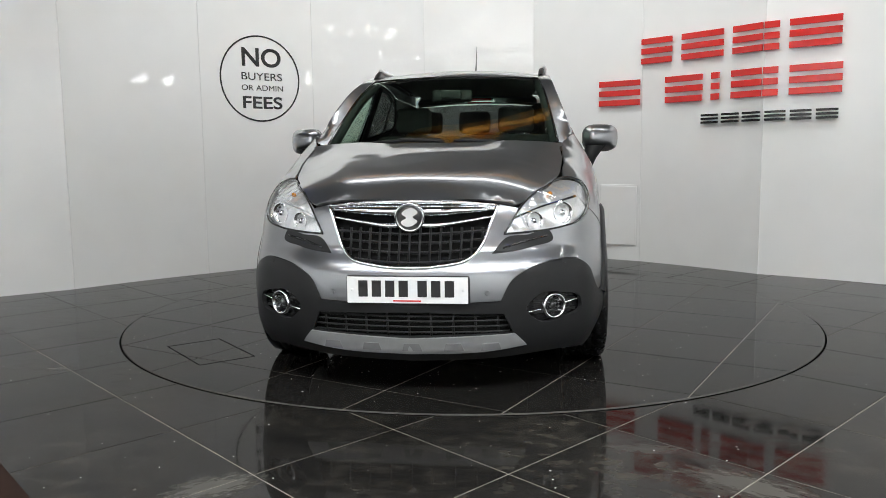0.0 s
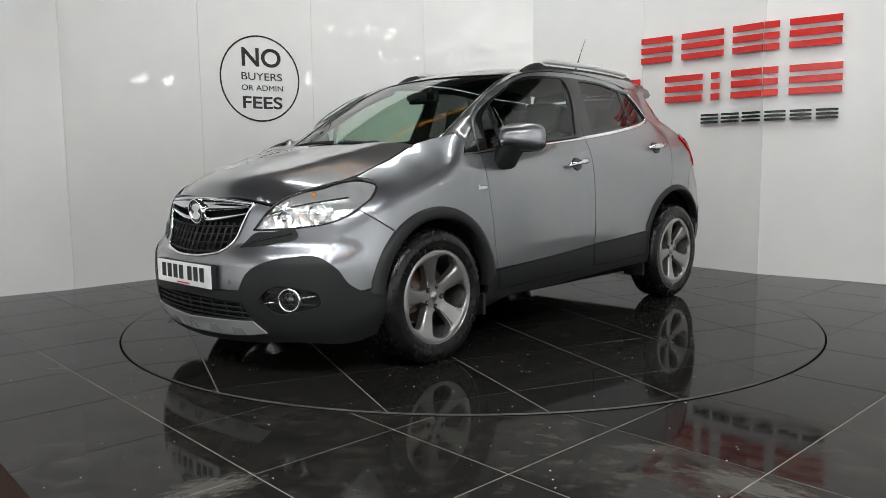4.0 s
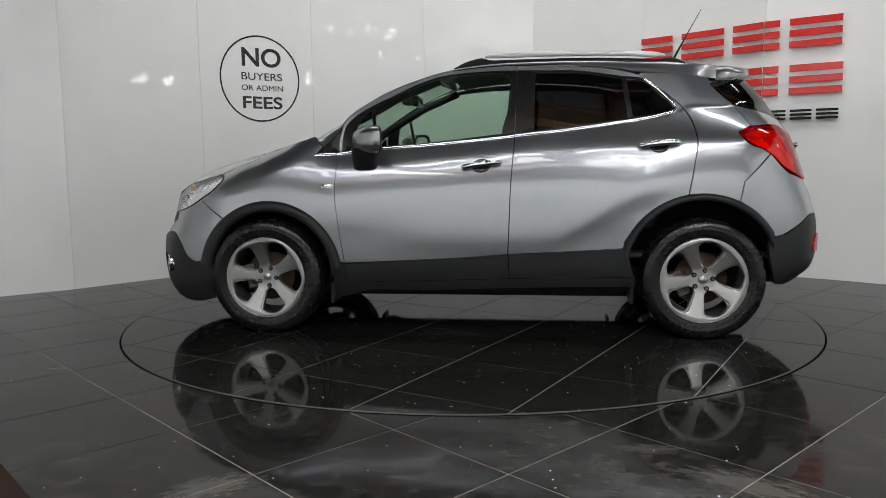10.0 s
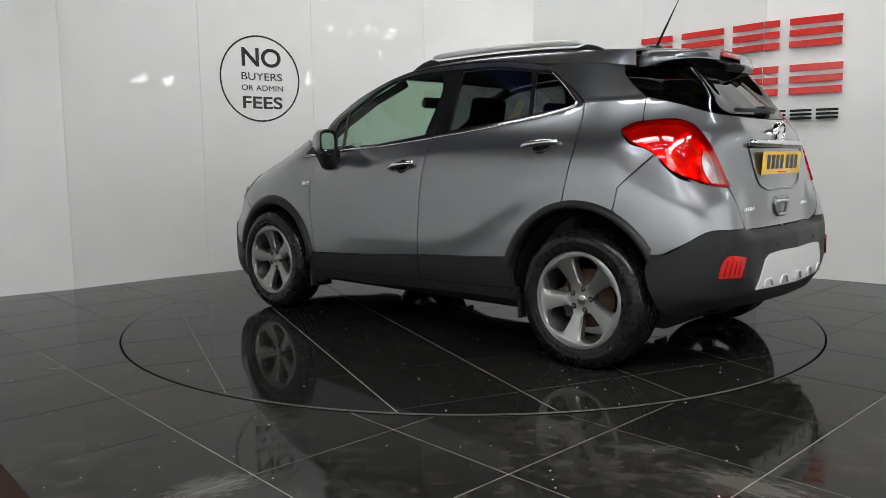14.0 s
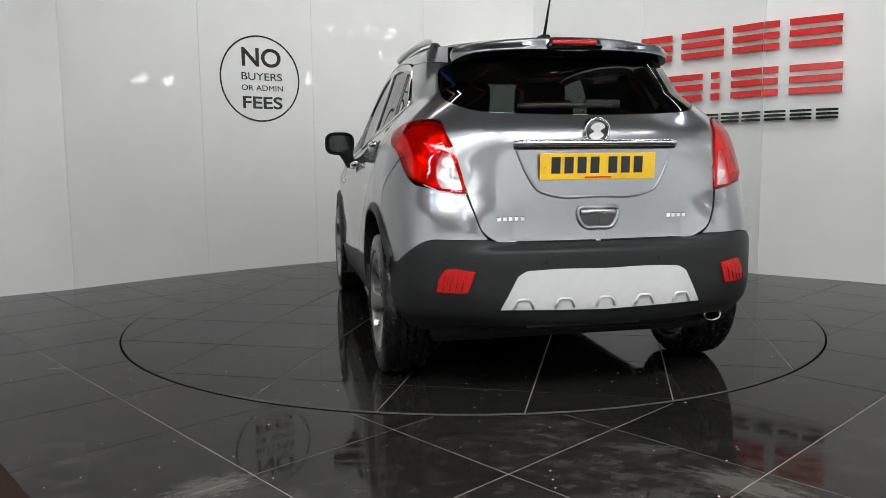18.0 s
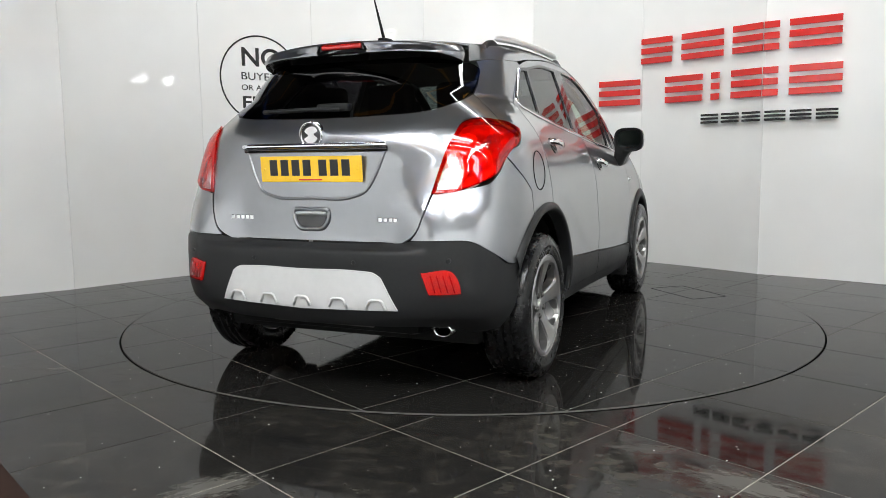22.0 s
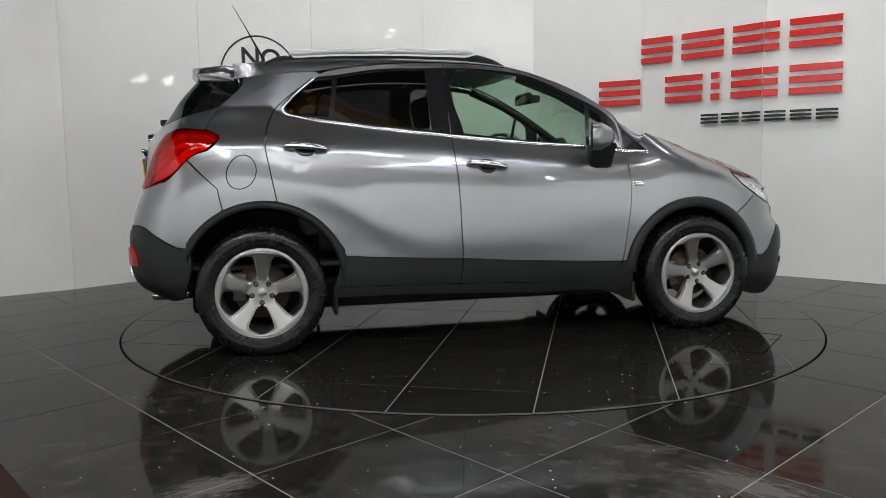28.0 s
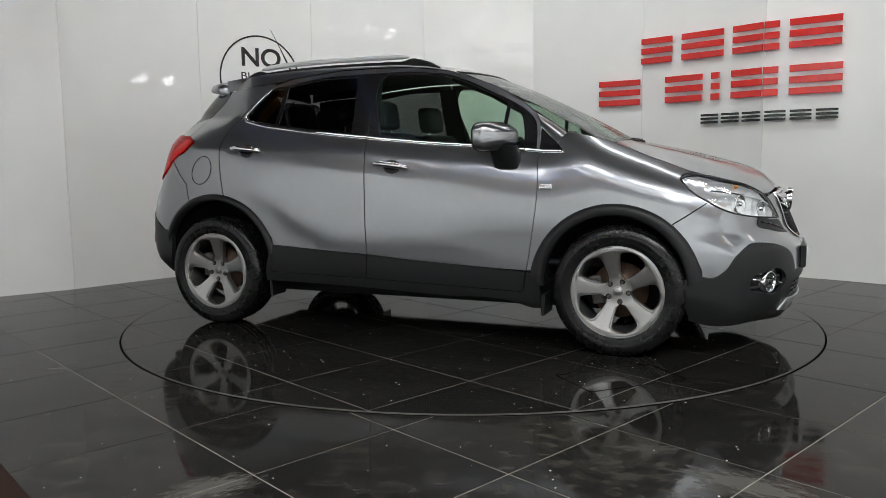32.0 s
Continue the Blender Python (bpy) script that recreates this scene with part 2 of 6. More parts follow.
def lathe(profile, steps=48, axis="y", arc=math.tau):
    """Turns (radius, along) pairs round an axis."""
    bm = bmesh.new()
    rings = []
    full = abs(arc - math.tau) < 1e-6
    for k in range(steps if full else steps + 1):
        a = arc * k / steps
        c, s = math.cos(a), math.sin(a)
        rings.append([bm.verts.new((r * c, d, r * s) if axis == "y" else (r * c, r * s, d) if axis == "z" else (d, r * c, r * s)) for r, d in profile])
    count = len(rings)
    for k in range(count if full else count - 1):
        a, b = rings[k], rings[(k + 1) % count]
        for i in range(len(profile) - 1):
            bm.faces.new((a[i], a[i + 1], b[i + 1], b[i]))
    bmesh.ops.recalc_face_normals(bm, faces=bm.faces)
    return bm


def tube(path, radius, sides=8, cap=True, flat=1.0):
    """A round bar along a list of points; flat squeezes it in its second direction."""
    bm = bmesh.new()
    pts = [Vector(p) for p in path]
    rings = []
    for i, p in enumerate(pts):
        d = (pts[min(i + 1, len(pts) - 1)] - pts[max(i - 1, 0)]).normalized()
        ref = Vector((0, 0, 1)) if abs(d.z) < 0.9 else Vector((0, 1, 0))
        e1 = d.cross(ref).normalized()
        if rings and (kept - kept.dot(d) * d).length > 0.2:
            e1 = (kept - kept.dot(d) * d).normalized()
        kept = e1
        e2 = e1.cross(d)
        r = radius[i] if isinstance(radius, (list, tuple)) else radius
        rings.append([bm.verts.new(p + r * (math.cos(math.tau * k / sides) * e1 + flat * math.sin(math.tau * k / sides) * e2)) for k in range(sides)])
    for a, b in zip(rings, rings[1:]):
        for k in range(sides):
            bm.faces.new((a[k], a[(k + 1) % sides], b[(k + 1) % sides], b[k]))
    if cap:
        bm.faces.new(rings[0]), bm.faces.new(rings[-1][::-1])
    bmesh.ops.recalc_face_normals(bm, faces=bm.faces)
    return bm


def plate_mesh(poly, depth, bevel=0.0):
    """A flat piece with the outline poly (x, z), its face at y = 0, reaching back to y = depth."""
    bm = bmesh.new()
    f = bm.faces.new([bm.verts.new((x, 0, z)) for x, z in poly])
    out = bmesh.ops.extrude_face_region(bm, geom=[f])
    for v in out["geom"]:
        if isinstance(v, bmesh.types.BMVert):
            v.co.y = depth
    if bevel:
        bmesh.ops.bevel(bm, geom=[e for e in bm.edges if abs(e.verts[0].co.y) < 1e-6 and abs(e.verts[1].co.y) < 1e-6], offset=bevel, segments=1, affect="EDGES")
    bmesh.ops.recalc_face_normals(bm, faces=bm.faces)
    return bm


def thing(name, label, category, group="", kind="", m=None):
    ob = new(name)
    if m:
        ob.matrix_basis = m
    return tagged(ob, label, category, group, kind)


def clip_inside(poly, test_pts):
    """Cuts a convex polygon by the convex polygon test_pts (both counter-clockwise)."""
    out = poly
    for i in range(len(test_pts)):
        a, b = test_pts[i], test_pts[(i + 1) % len(test_pts)]
        side = lambda p: (b[0] - a[0]) * (p[1] - a[1]) - (b[1] - a[1]) * (p[0] - a[0])
        res = []
        for j in range(len(out)):
            p, q = out[j], out[(j + 1) % len(out)]
            sp, sq = side(p), side(q)
            if sp >= 0:
                res.append(p)
            if sp * sq < 0:
                f = sp / (sp - sq)
                res.append((p[0] + f * (q[0] - p[0]), p[1] + f * (q[1] - p[1])))
        out = res
        if len(out) < 3:
            return []
    return out


# ------------------------------------------------------------------ the room
FLOOR_Z = -0.006
ground = tagged(hold("floor", mesh("floor", [(-9, -10, -0.02), (9, -10, -0.02), (9, 5, -0.02), (-9, 5, -0.02), (-9, -10, -0.0078), (9, -10, -0.0078), (9, 5, -0.0078), (-9, 5, -0.0078)],
                                 [(0, 3, 2, 1), (4, 5, 6, 7), (0, 1, 5, 4), (1, 2, 6, 5), (2, 3, 7, 6), (3, 0, 4, 7)]), GROUT), "black polished granite tiles with pale grout", "floor", kind="structure")

# wall corners, from the viewer's left round the back to the right
CORNERS = [(-5.6, -8.0), (-5.3, -3.2), (-4.25, 0.26), (-3.296, 1.017), (-2.454, 1.892), (-1.562, 2.617), (-0.47, 3.13), (0.69, 3.16), (1.701, 2.56),
           (2.546, 1.643), (3.50, 0.89), (4.6, 0.02), (5.4, -3.4), (5.6, -8.0)]
WALL_H = 3.3
back_wall = thing("wall_back", "glossy white showroom wall of tall panels", "wall", kind="structure")
side_wall = thing("wall_side", "plain white showroom side wall", "wall", kind="structure")


def wall_panel(a, b, parent, mat, name="panel", gap=0.002, bow=0.0, height=WALL_H):
    """One upright sheet between two floor points, 12 mm thick, slightly bowed away from the room."""
    a, b = Vector((*a, 0)), Vector((*b, 0))
    d = (b - a).normalized()
    n = Vector((d.y, -d.x, 0))
    steps = 17
    verts, faces = [], []
    length = (b - a).length
    for k in range(steps):
        s = gap + (length - 2 * gap) * k / (steps - 1)
        f = 2 * s / length - 1
        p = a + d * s - n * (bow * (1 - f * f))
        for z in (0.0 + FLOOR_Z, height):
            verts += [p + Vector((0, 0, z)), p - n * 0.012 + Vector((0, 0, z))]
    for k in range(steps - 1):
        i, j = 4 * k, 4 * k + 4
        faces += [(i, j, j + 2, i + 2), (i + 1, i + 3, j + 3, j + 1), (i + 2, j + 2, j + 3, i + 3), (i, i + 1, j + 1, j)]
    e = 4 * (steps - 1)
    faces += [(0, 2, 3, 1), (e, e + 1, e + 3, e + 2)]
    me = mesh(name, verts, faces)
    bm = bmesh.new()
    bm.from_mesh(me)
    bmesh.ops.recalc_face_normals(bm, faces=bm.faces)
    for e in bm.edges:
        e.smooth = e.calc_face_angle(0) < 0.5
    bm.to_mesh(me)
    bm.free()
    return hold(name, me, mat, parent, "", True)


BOW_W = 0.026


def bowed(i):
    return BOW_W if 3 <= i <= 9 else 0.0


for i in range(len(CORNERS) - 1):
    near = 2 <= i <= 10
    wall_panel(CORNERS[i], CORNERS[i + 1], back_wall if near else side_wall, WALL if near else WALL_FAR, bow=bowed(i))
wall_panel((-5.6, -8.0), (5.6, -8.0), side_wall, WALL_FAR, height=2.7)


def wall_point(s, z, out=0.0):
    """A point of the wall, s metres along it from the corner left of the sign, and the wall's direction there."""
    i = 8
    while i < 11 and s > (Vector(CORNERS[i + 1]) - Vector(CORNERS[i])).length:
        s -= (Vector(CORNERS[i + 1]) - Vector(CORNERS[i])).length
        i += 1
    if s < 0:
        i = 7
        s += (Vector(CORNERS[8]) - Vector(CORNERS[7])).length
    a, b = Vector(CORNERS[i]), Vector(CORNERS[i + 1])
    d = (b - a).normalized()
    f = 2 * s / (b - a).length - 1
    p = a + d * s + Vector((d.y, -d.x)) * (out - bowed(i) * (1 - f * f))
    return Vector((p.x, p.y, z))


# joints between the sheets
for i in range(3, 11):
    x, y = CORNERS[i]
    p = Vector((x, y, 0)) * 1.0
    inward = Vector((-x, -y - 1.0, 0)).normalized()
    bm = box(0.008, 0.006, WALL_H, (0, 0, WALL_H / 2), 0.0015, 1)
    j = part("joint_strip", bm, JOINT, back_wall)
    j.matrix_basis = Matrix.Translation(p + inward * 0.001) @ pose(0, 0, 0, 0, 0, math.degrees(math.atan2(inward.y, inward.x)) + 90)


# the red and black sign: each character is a plain block of bars standing off the wall
sign = thing("wall_sign", "raised red and black acrylic bars on the white wall", "sign")


def sign_bar(s0, s1, z0, z1, mat, name):
    p, q = wall_point(s0, z0, 0.034), wall_point(s1, z0, 0.034)
    d = (q - p)
    bm = box(d.length, 0.02, z1 - z0, (0, 0, 0), 0.002, 1)
    ob = part(name, bm, mat, sign)
    ob.matrix_basis = Matrix.Translation((p + q) / 2 + Vector((0, 0, (z1 - z0) / 2))) @ pose(0, 0, 0, 0, 0, math.degrees(math.atan2(d.y, d.x)))
    bm = box(0.015, 0.03, 0.015)
    st = part("standoff", bm, mat, sign)
    st.matrix_basis = ob.matrix_basis @ Matrix.Translation((0, 0.02, 0))


def sign_block(s0, s1, z0, z1, mat, name):
    h = z1 - z0
    corner = 1.243
    for k in range(3):
        za = z0 + k * h * 0.385
        if s0 < corner < s1:
            sign_bar(s0, corner - 0.004, za, za + h * 0.23, mat, name), sign_bar(corner + 0.004, s1, za, za + h * 0.23, mat, name)
        else:
            sign_bar(s0, s1, za, za + h * 0.23, mat, name)


for s0, s1 in ((0.01, 0.336), (0.438, 0.862), (0.955, 1.37), (1.45, 1.854)):
    sign_block(s0, s1, 1.93, 2.17, SIGN_RED, "red_bar")
for s0, s1 in ((-0.44, -0.01), (0.273, 0.66), (0.75, 0.83), (0.95, 1.37), (1.46, 1.87)):
    sign_block(s0, s1, 1.545, 1.79, SIGN_RED, "red_bar")
for k in range(6):
    s0 = 0.655 + k * 0.205
    sign_block(s0, s0 + 0.17, 1.335, 1.42, SIGN_BLACK, "black_bar")

# the round notice
notice = thing("round_notice", "black circled fee notice lettered on the white wall", "notice")
NB, NC = Vector((*CORNERS[4], 0)), Vector((*CORNERS[5], 0))
nd = (NC - NB).normalized()
notice.matrix_basis = Matrix.Translation(NB + nd * 0.598 + Vector((nd.y, -nd.x, 0)) * 0.002 + Vector((0, 0, 1.823))) @ pose(0, 0, 0, 0, 0, math.degrees(math.atan2(nd.y, nd.x)))
ring = lathe([(0.393, 0.0), (0.393, -0.002), (0.408, -0.002), (0.408, 0.0)], 96)
part("ring", ring, SIGN_BLACK, notice)


def lettering(text, width, height, at, mat, parent, depth=0.001, name="lettering", bold=0.0):
    """Raised letters, upright in the x-z plane, facing -y, centred on at."""
    cu = bpy.data.curves.new(name, "FONT")
    cu.body, cu.extrude, cu.align_x, cu.align_y, cu.offset = text, depth, "CENTER", "BOTTOM_BASELINE", bold
    tmp = bpy.data.objects.new("tmp", cu)
    me = bpy.data.meshes.new_from_object(tmp)
    bpy.data.objects.remove(tmp)
    co = np.array([v.co[:] for v in me.vertices])
    lo, hi = co.min(0), co.max(0)
    sx, sz = width / (hi[0] - lo[0]), height / (hi[1] - lo[1])
    for v in me.vertices:
        x, y, d = v.co
        v.co = ((x - (lo[0] + hi[0]) / 2) * sx, -d, (y - lo[1]) * sz)
    ob = hold(name, me, mat, parent)
    ob.matrix_basis = Matrix.Translation(at)
    return ob


lettering("NO", 0.40, 0.178, (0.018, -0.001, 0.112), SIGN_BLACK, notice, bold=0.02)
lettering("BUYERS", 0.415, 0.070, (0.018, -0.001, -0.014), SIGN_BLACK, notice)
lettering("OR ADMIN", 0.425, 0.052, (0.02, -0.001, -0.112), SIGN_BLACK, notice)
lettering("FEES", 0.405, 0.118, (0.018, -0.001, -0.285), SIGN_BLACK, notice, bold=0.02)

half_len = (NC - NB).length / 2
for ob in notice.children:
    for v in ob.data.vertices:
        f = (0.598 + ob.matrix_basis.translation.x + v.co.x) / half_len - 1
        v.co.y += BOW_W * (1 - f * f)

# low service hatch behind the turntable
hd = (Vector((*CORNERS[8], 0)) - Vector((*CORNERS[7], 0))).normalized()
hatch = thing("service_hatch", "white flush service hatch low in the wall", "hatch")
hatch.matrix_basis = Matrix.Translation(Vector((*CORNERS[7], 0)) + hd * 0.95 + Vector((-hd.y, hd.x, 0)) * (BOW_W * 0.45) + Vector((0, 0, 0.45))) @ pose(0, 0, 0, 0, 0, math.degrees(math.atan2(hd.y, hd.x)))
part("frame", box(0.40, 0.012, 0.62, (0, -0.004, 0), 0.003, 1), JOINT, hatch)
part("door", box(0.375, 0.012, 0.595, (0, -0.010, 0), 0.003, 1), WALL, hatch)

plinth = thing("display_plinth", "dark brown wooden corner of a low plinth", "plinth")
part("body", box(0.9, 0.5, 0.03, (0, -0.25, 0.015), 0.006, 2), BROWN, plinth)
plinth.matrix_basis = pose(-1.54, -2.88, FLOOR_Z, 0, 0, -46.6)

# ceiling with beams and lamps
CEIL = 5.2
tagged(hold("ceiling", mesh("ceiling", [(x, y, z) for z in (CEIL, CEIL + 0.1) for x, y in ((-9, -10.2), (9, -10.2), (9, 5), (-9, 5))],
                            [(0, 3, 2, 1), (4, 5, 6, 7), (0, 1, 5, 4), (1, 2, 6, 5), (2, 3, 7, 6), (3, 0, 4, 7)]), ROOF_DARK), "dark sheeted shed roof", "ceiling", kind="structure")


def outer_wall(name, a, b):
    d = Vector((b[0] - a[0], b[1] - a[1], 0))
    bm = box(d.length, 0.1, CEIL, (0, 0, CEIL / 2))
    ob = part(name, bm, ROOF_DARK)
    ob.matrix_basis = Matrix.Translation(((a[0] + b[0]) / 2, (a[1] + b[1]) / 2, -0.02)) @ pose(0, 0, 0, 0, 0, math.degrees(math.atan2(d.y, d.x)))
    tagged(ob, "dark outer wall of the shed", "wall", kind="structure")


for name, a, b in (("wall_north", (-9, 5), (9, 5)), ("wall_south", (-9, -10.2), (9, -10.2)), ("wall_west", (-9, -10.2), (-9, 5)), ("wall_east", (9, -10.2), (9, 5))):
    outer_wall(name, a, b)


def beam(a, b, mat, label):
    """A steel I-beam from a to b."""
    a, b = Vector(a), Vector(b)
    length = (b - a).length
    ob = thing("roof_beam", label, "beam", "roof steelwork")
    for z in (-0.12, 0.12):
        part("flange", box(length, 0.14, 0.015, (0, 0, z), 0.002, 1), mat, ob)
    part("web", box(length, 0.012, 0.24, (0, 0, 0), 0, 1), mat, ob)
    d = (b - a).normalized()
    ob.matrix_basis = Matrix.Translation((a + b) / 2) @ d.to_track_quat("X", "Z").to_matrix().to_4x4()


for y in (-7.5, -4.5, -1.5, 1.5):
    beam((-6.8, y, 3.5), (0, y, 4.85), BEAM_ORANGE, "orange painted steel roof beam")
    beam((0, y, 4.85), (6.8, y, 3.5), BEAM_ORANGE, "orange painted steel roof beam")
for x in (-3.2, 3.2):
    beam((x, -9.5, 4.0), (x, 3.0, 4.0), BEAM_BLUE, "blue painted steel roof beam")


def panel_lamp(x, y, z, length=1.8, turn_z=0.0):
    ob = thing("ceiling_lamp", "wide white lamp panel hung from the roof", "lamp", "roof lamps")
    ob.matrix_basis = pose(x, y, z, 0, 0, turn_z)
    for dx in (-0.6, 0.6):
        part("hanger", tube([(dx, 0, 0.07), (dx, 0, CEIL - z)], 0.004, 6), LAMP_BODY, ob)
    part("housing", box(length, 0.34, 0.05, (0, 0, 0.045), 0.008, 1), LAMP_BODY, ob)
    part("diffuser", box(length - 0.06, 0.30, 0.03, (0, 0, 0.01), 0.004, 1), TUBE, ob)


for x, y in ((-3.3, -4.7), (-1.1, -4.9), (1.1, -4.9), (3.3, -4.7)):
    panel_lamp(x, y, 4.45)
for y in (-5.9, -7.4, -8.9):
    for x in (-3.9, -1.3, 1.3, 3.9):
        pane = thing("rooflight", "long translucent rooflight in the dark shed roof", "rooflight", "rooflights")
        part("frame", box(1.96, 0.36, 0.05, (0, 0, 0.02), 0.006, 1), LAMP_BODY, pane)
        part("pane", box(1.88, 0.28, 0.02, (0, 0, -0.012), 0.003, 1), ROOFLIGHT, pane)
        pane.matrix_basis = pose(x, y, CEIL - 0.05)
# Unseen stand-ins for rooflight panes, placed for their streaks reflected in the wall.
for x, y, z in ((1.08, -6.6, 3.42), (0.93, -6.6, 3.50), (0.77, -6.6, 3.90), (0.62, -6.6, 3.98), (0.58, -5.9, 3.45), (0.42, -6.6, 3.80), (0.27, -6.6, 3.86), (1.30, -6.6, 3.74), (0.40, -5.9, 3.40)):
    lamp = thing("panel_light", "narrow white glowing pane tilted under the shed roof, in place of a rooflight", "lamp", "panel lamps")
    part("housing", box(0.10, 0.94, 0.05, (0, 0, 0.035), 0.008, 1), LAMP_BODY, lamp)
    part("diffuser", box(0.075, 0.90, 0.02, (0, 0, 0), 0.004, 1), PANEL_GLOW, lamp)
    lamp.matrix_basis = pose(x, y, z, 35, 0, 0)
    tilt = lamp.matrix_basis.inverted()
    for dy in (-0.35, 0.35):
        part("hanger", tube([(0, dy, 0.05), tilt @ Vector((x, y + dy * 0.82, CEIL))], 0.004, 6), LAMP_BODY, lamp)
# Lamps added out of view, guessed from bright spots the glossy wall reflects.
for x, y, z, yaw, wide, tall in ((4.62, -1.42, 2.52, 65, 0.10, 0.16), (3.80, -2.25, 3.45, 42, 0.035, 0.30), (3.74, -2.4, 2.95, 42, 0.03, 0.2), (3.9, -5.2, 2.95, 40, 0.06, 0.35)):
    lamp = thing("flood_lamp", "small white flood lamp hung above the showroom wall", "lamp", "flood lamps")
    part("housing", box(wide + 0.02, 0.06, tall + 0.02, (0, -0.03, 0), 0.006, 1), LAMP_BODY, lamp)
    part("lens", box(wide, 0.01, tall, (0, 0.004, 0), 0.003, 1), FLOOD_GLOW, lamp)
    part("hanger", tube([(0, -0.03, tall / 2), (0, -0.03, CEIL - z)], 0.005, 6), LAMP_BODY, lamp)
    lamp.matrix_basis = pose(x, y, z, 0, 0, yaw)
# Unseen fill lamps, added only to brighten the walls; no fittings hang here.
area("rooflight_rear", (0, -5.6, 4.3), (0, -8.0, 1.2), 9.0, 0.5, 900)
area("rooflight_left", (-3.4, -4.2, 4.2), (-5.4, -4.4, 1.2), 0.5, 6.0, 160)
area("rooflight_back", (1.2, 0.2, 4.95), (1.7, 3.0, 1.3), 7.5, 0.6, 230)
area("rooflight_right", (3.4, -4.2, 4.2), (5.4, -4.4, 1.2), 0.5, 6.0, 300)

# ------------------------------------------------------------------ turntable
R_TABLE = 2.218
turntable = thing("turntable", "round tiled car turntable set flush in the floor", "turntable")
part("deck", lathe([(0.0, -0.0016), (R_TABLE - 0.002, -0.0016), (R_TABLE - 0.002, -0.0055), (0.0, -0.0055)], 128, "z"), GROUT, turntable)
part("edge_trim", lathe([(R_TABLE - 0.004, 0.0002), (R_TABLE - 0.0004, 0.0002), (R_TABLE - 0.0004, -0.0055)], 128, "z"), EDGE_STEEL, turntable)
ring_gap = tagged(part("turntable_gap", lathe([(R_TABLE, -0.0056), (R_TABLE + 0.011, -0.0056), (R_TABLE + 0.011, -0.007), (R_TABLE, -0.007)], 128, "z"), GAP), "black gap round the turntable", "gap", kind="structure")
ring_gap.matrix_basis = pose(TABLE_X, TABLE_Y, 0)


def tile_mesh(poly, z0, z1, bev=0.0012):
    """A thin slab with the outline poly (counter-clockwise) and a small chamfer."""
    c = np.mean(poly, axis=0)
    n = len(poly)
    verts = [(x, y, z0) for x, y in poly] + [(x, y, z1 - bev) for x, y in poly]
    for x, y in poly:
        d = np.array((x, y)) - c
        d = d * (1 - bev * 1.5 / max(np.hypot(*d), 0.01))
        verts.append((c[0] + d[0], c[1] + d[1], z1))
    faces = [tuple(range(2 * n, 3 * n))]
    for k in range(n):
        j = (k + 1) % n
        faces += [(k, j, n + j, n + k), (n + k, n + j, 2 * n + j, 2 * n + k)]
    return mesh("tile", verts, faces)


CIRCLE = [((R_TABLE - 0.002) * math.cos(math.tau * k / 180), (R_TABLE - 0.002) * math.sin(math.tau * k / 180)) for k in range(180)]
PITCH = 0.6078
HALF = PITCH / 2 - 0.0024
whole = None
ang = math.radians(-23.8)
e1, e2 = Vector((math.cos(ang), math.sin(ang))), Vector((-math.sin(ang), math.cos(ang)))
for i in range(-6, 7):
    for j in range(-6, 7):
        c = Vector((-0.625, 1.588)) + e1 * (PITCH * (i + 0.5)) + e2 * (PITCH * (j - 2.5))
        sq = [c + e1 * (a * HALF) + e2 * (b * HALF) for a, b in ((-1, -1), (1, -1), (1, 1), (-1, 1))]
        far = max(p.length for p in sq)
        if far < R_TABLE - 0.003:
            if whole is None:
                whole = tile_mesh([(a * HALF, b * HALF) for a, b in ((-1, -1), (1, -1), (1, 1), (-1, 1))], -0.0016, 0.0)
                whole.materials.append(TILE_TABLE)
            ob = new("tile", whole)
            ob.parent = turntable
            ob.matrix_basis = Matrix.Translation((c.x, c.y, 0)) @ Matrix.Rotation(ang, 4, "Z")
        elif min(p.length for p in sq) < R_TABLE:
            cut = clip_inside([(p.x, p.y) for p in sq], CIRCLE)
            if len(cut) >= 3:
                hold("tile", tile_mesh(cut, -0.0016, 0.0), TILE_TABLE, turntable)

# an access cover let into the turntable's tiles
back = Matrix.Rotation(math.radians(-turn(2.0)), 4, "Z")
quad = [back @ Vector((x, y, 0.0006)) for x, y in ((-1.753, -0.942), (-1.935, -0.455), (-1.655, -0.345), (-1.473, -0.84))]
for k in range(4):
    d = quad[(k + 1) % 4] - quad[k]
    seam = part("cover_seam", box(d.length, 0.005, 0.0012), GAP, turntable)
    seam.matrix_basis = Matrix.Translation((quad[k] + quad[(k + 1) % 4]) / 2) @ pose(0, 0, 0, 0, 0, math.degrees(math.atan2(d.y, d.x)))

# ------------------------------------------------------------------ the car's form
from mathutils.geometry import delaunay_2d_cdt


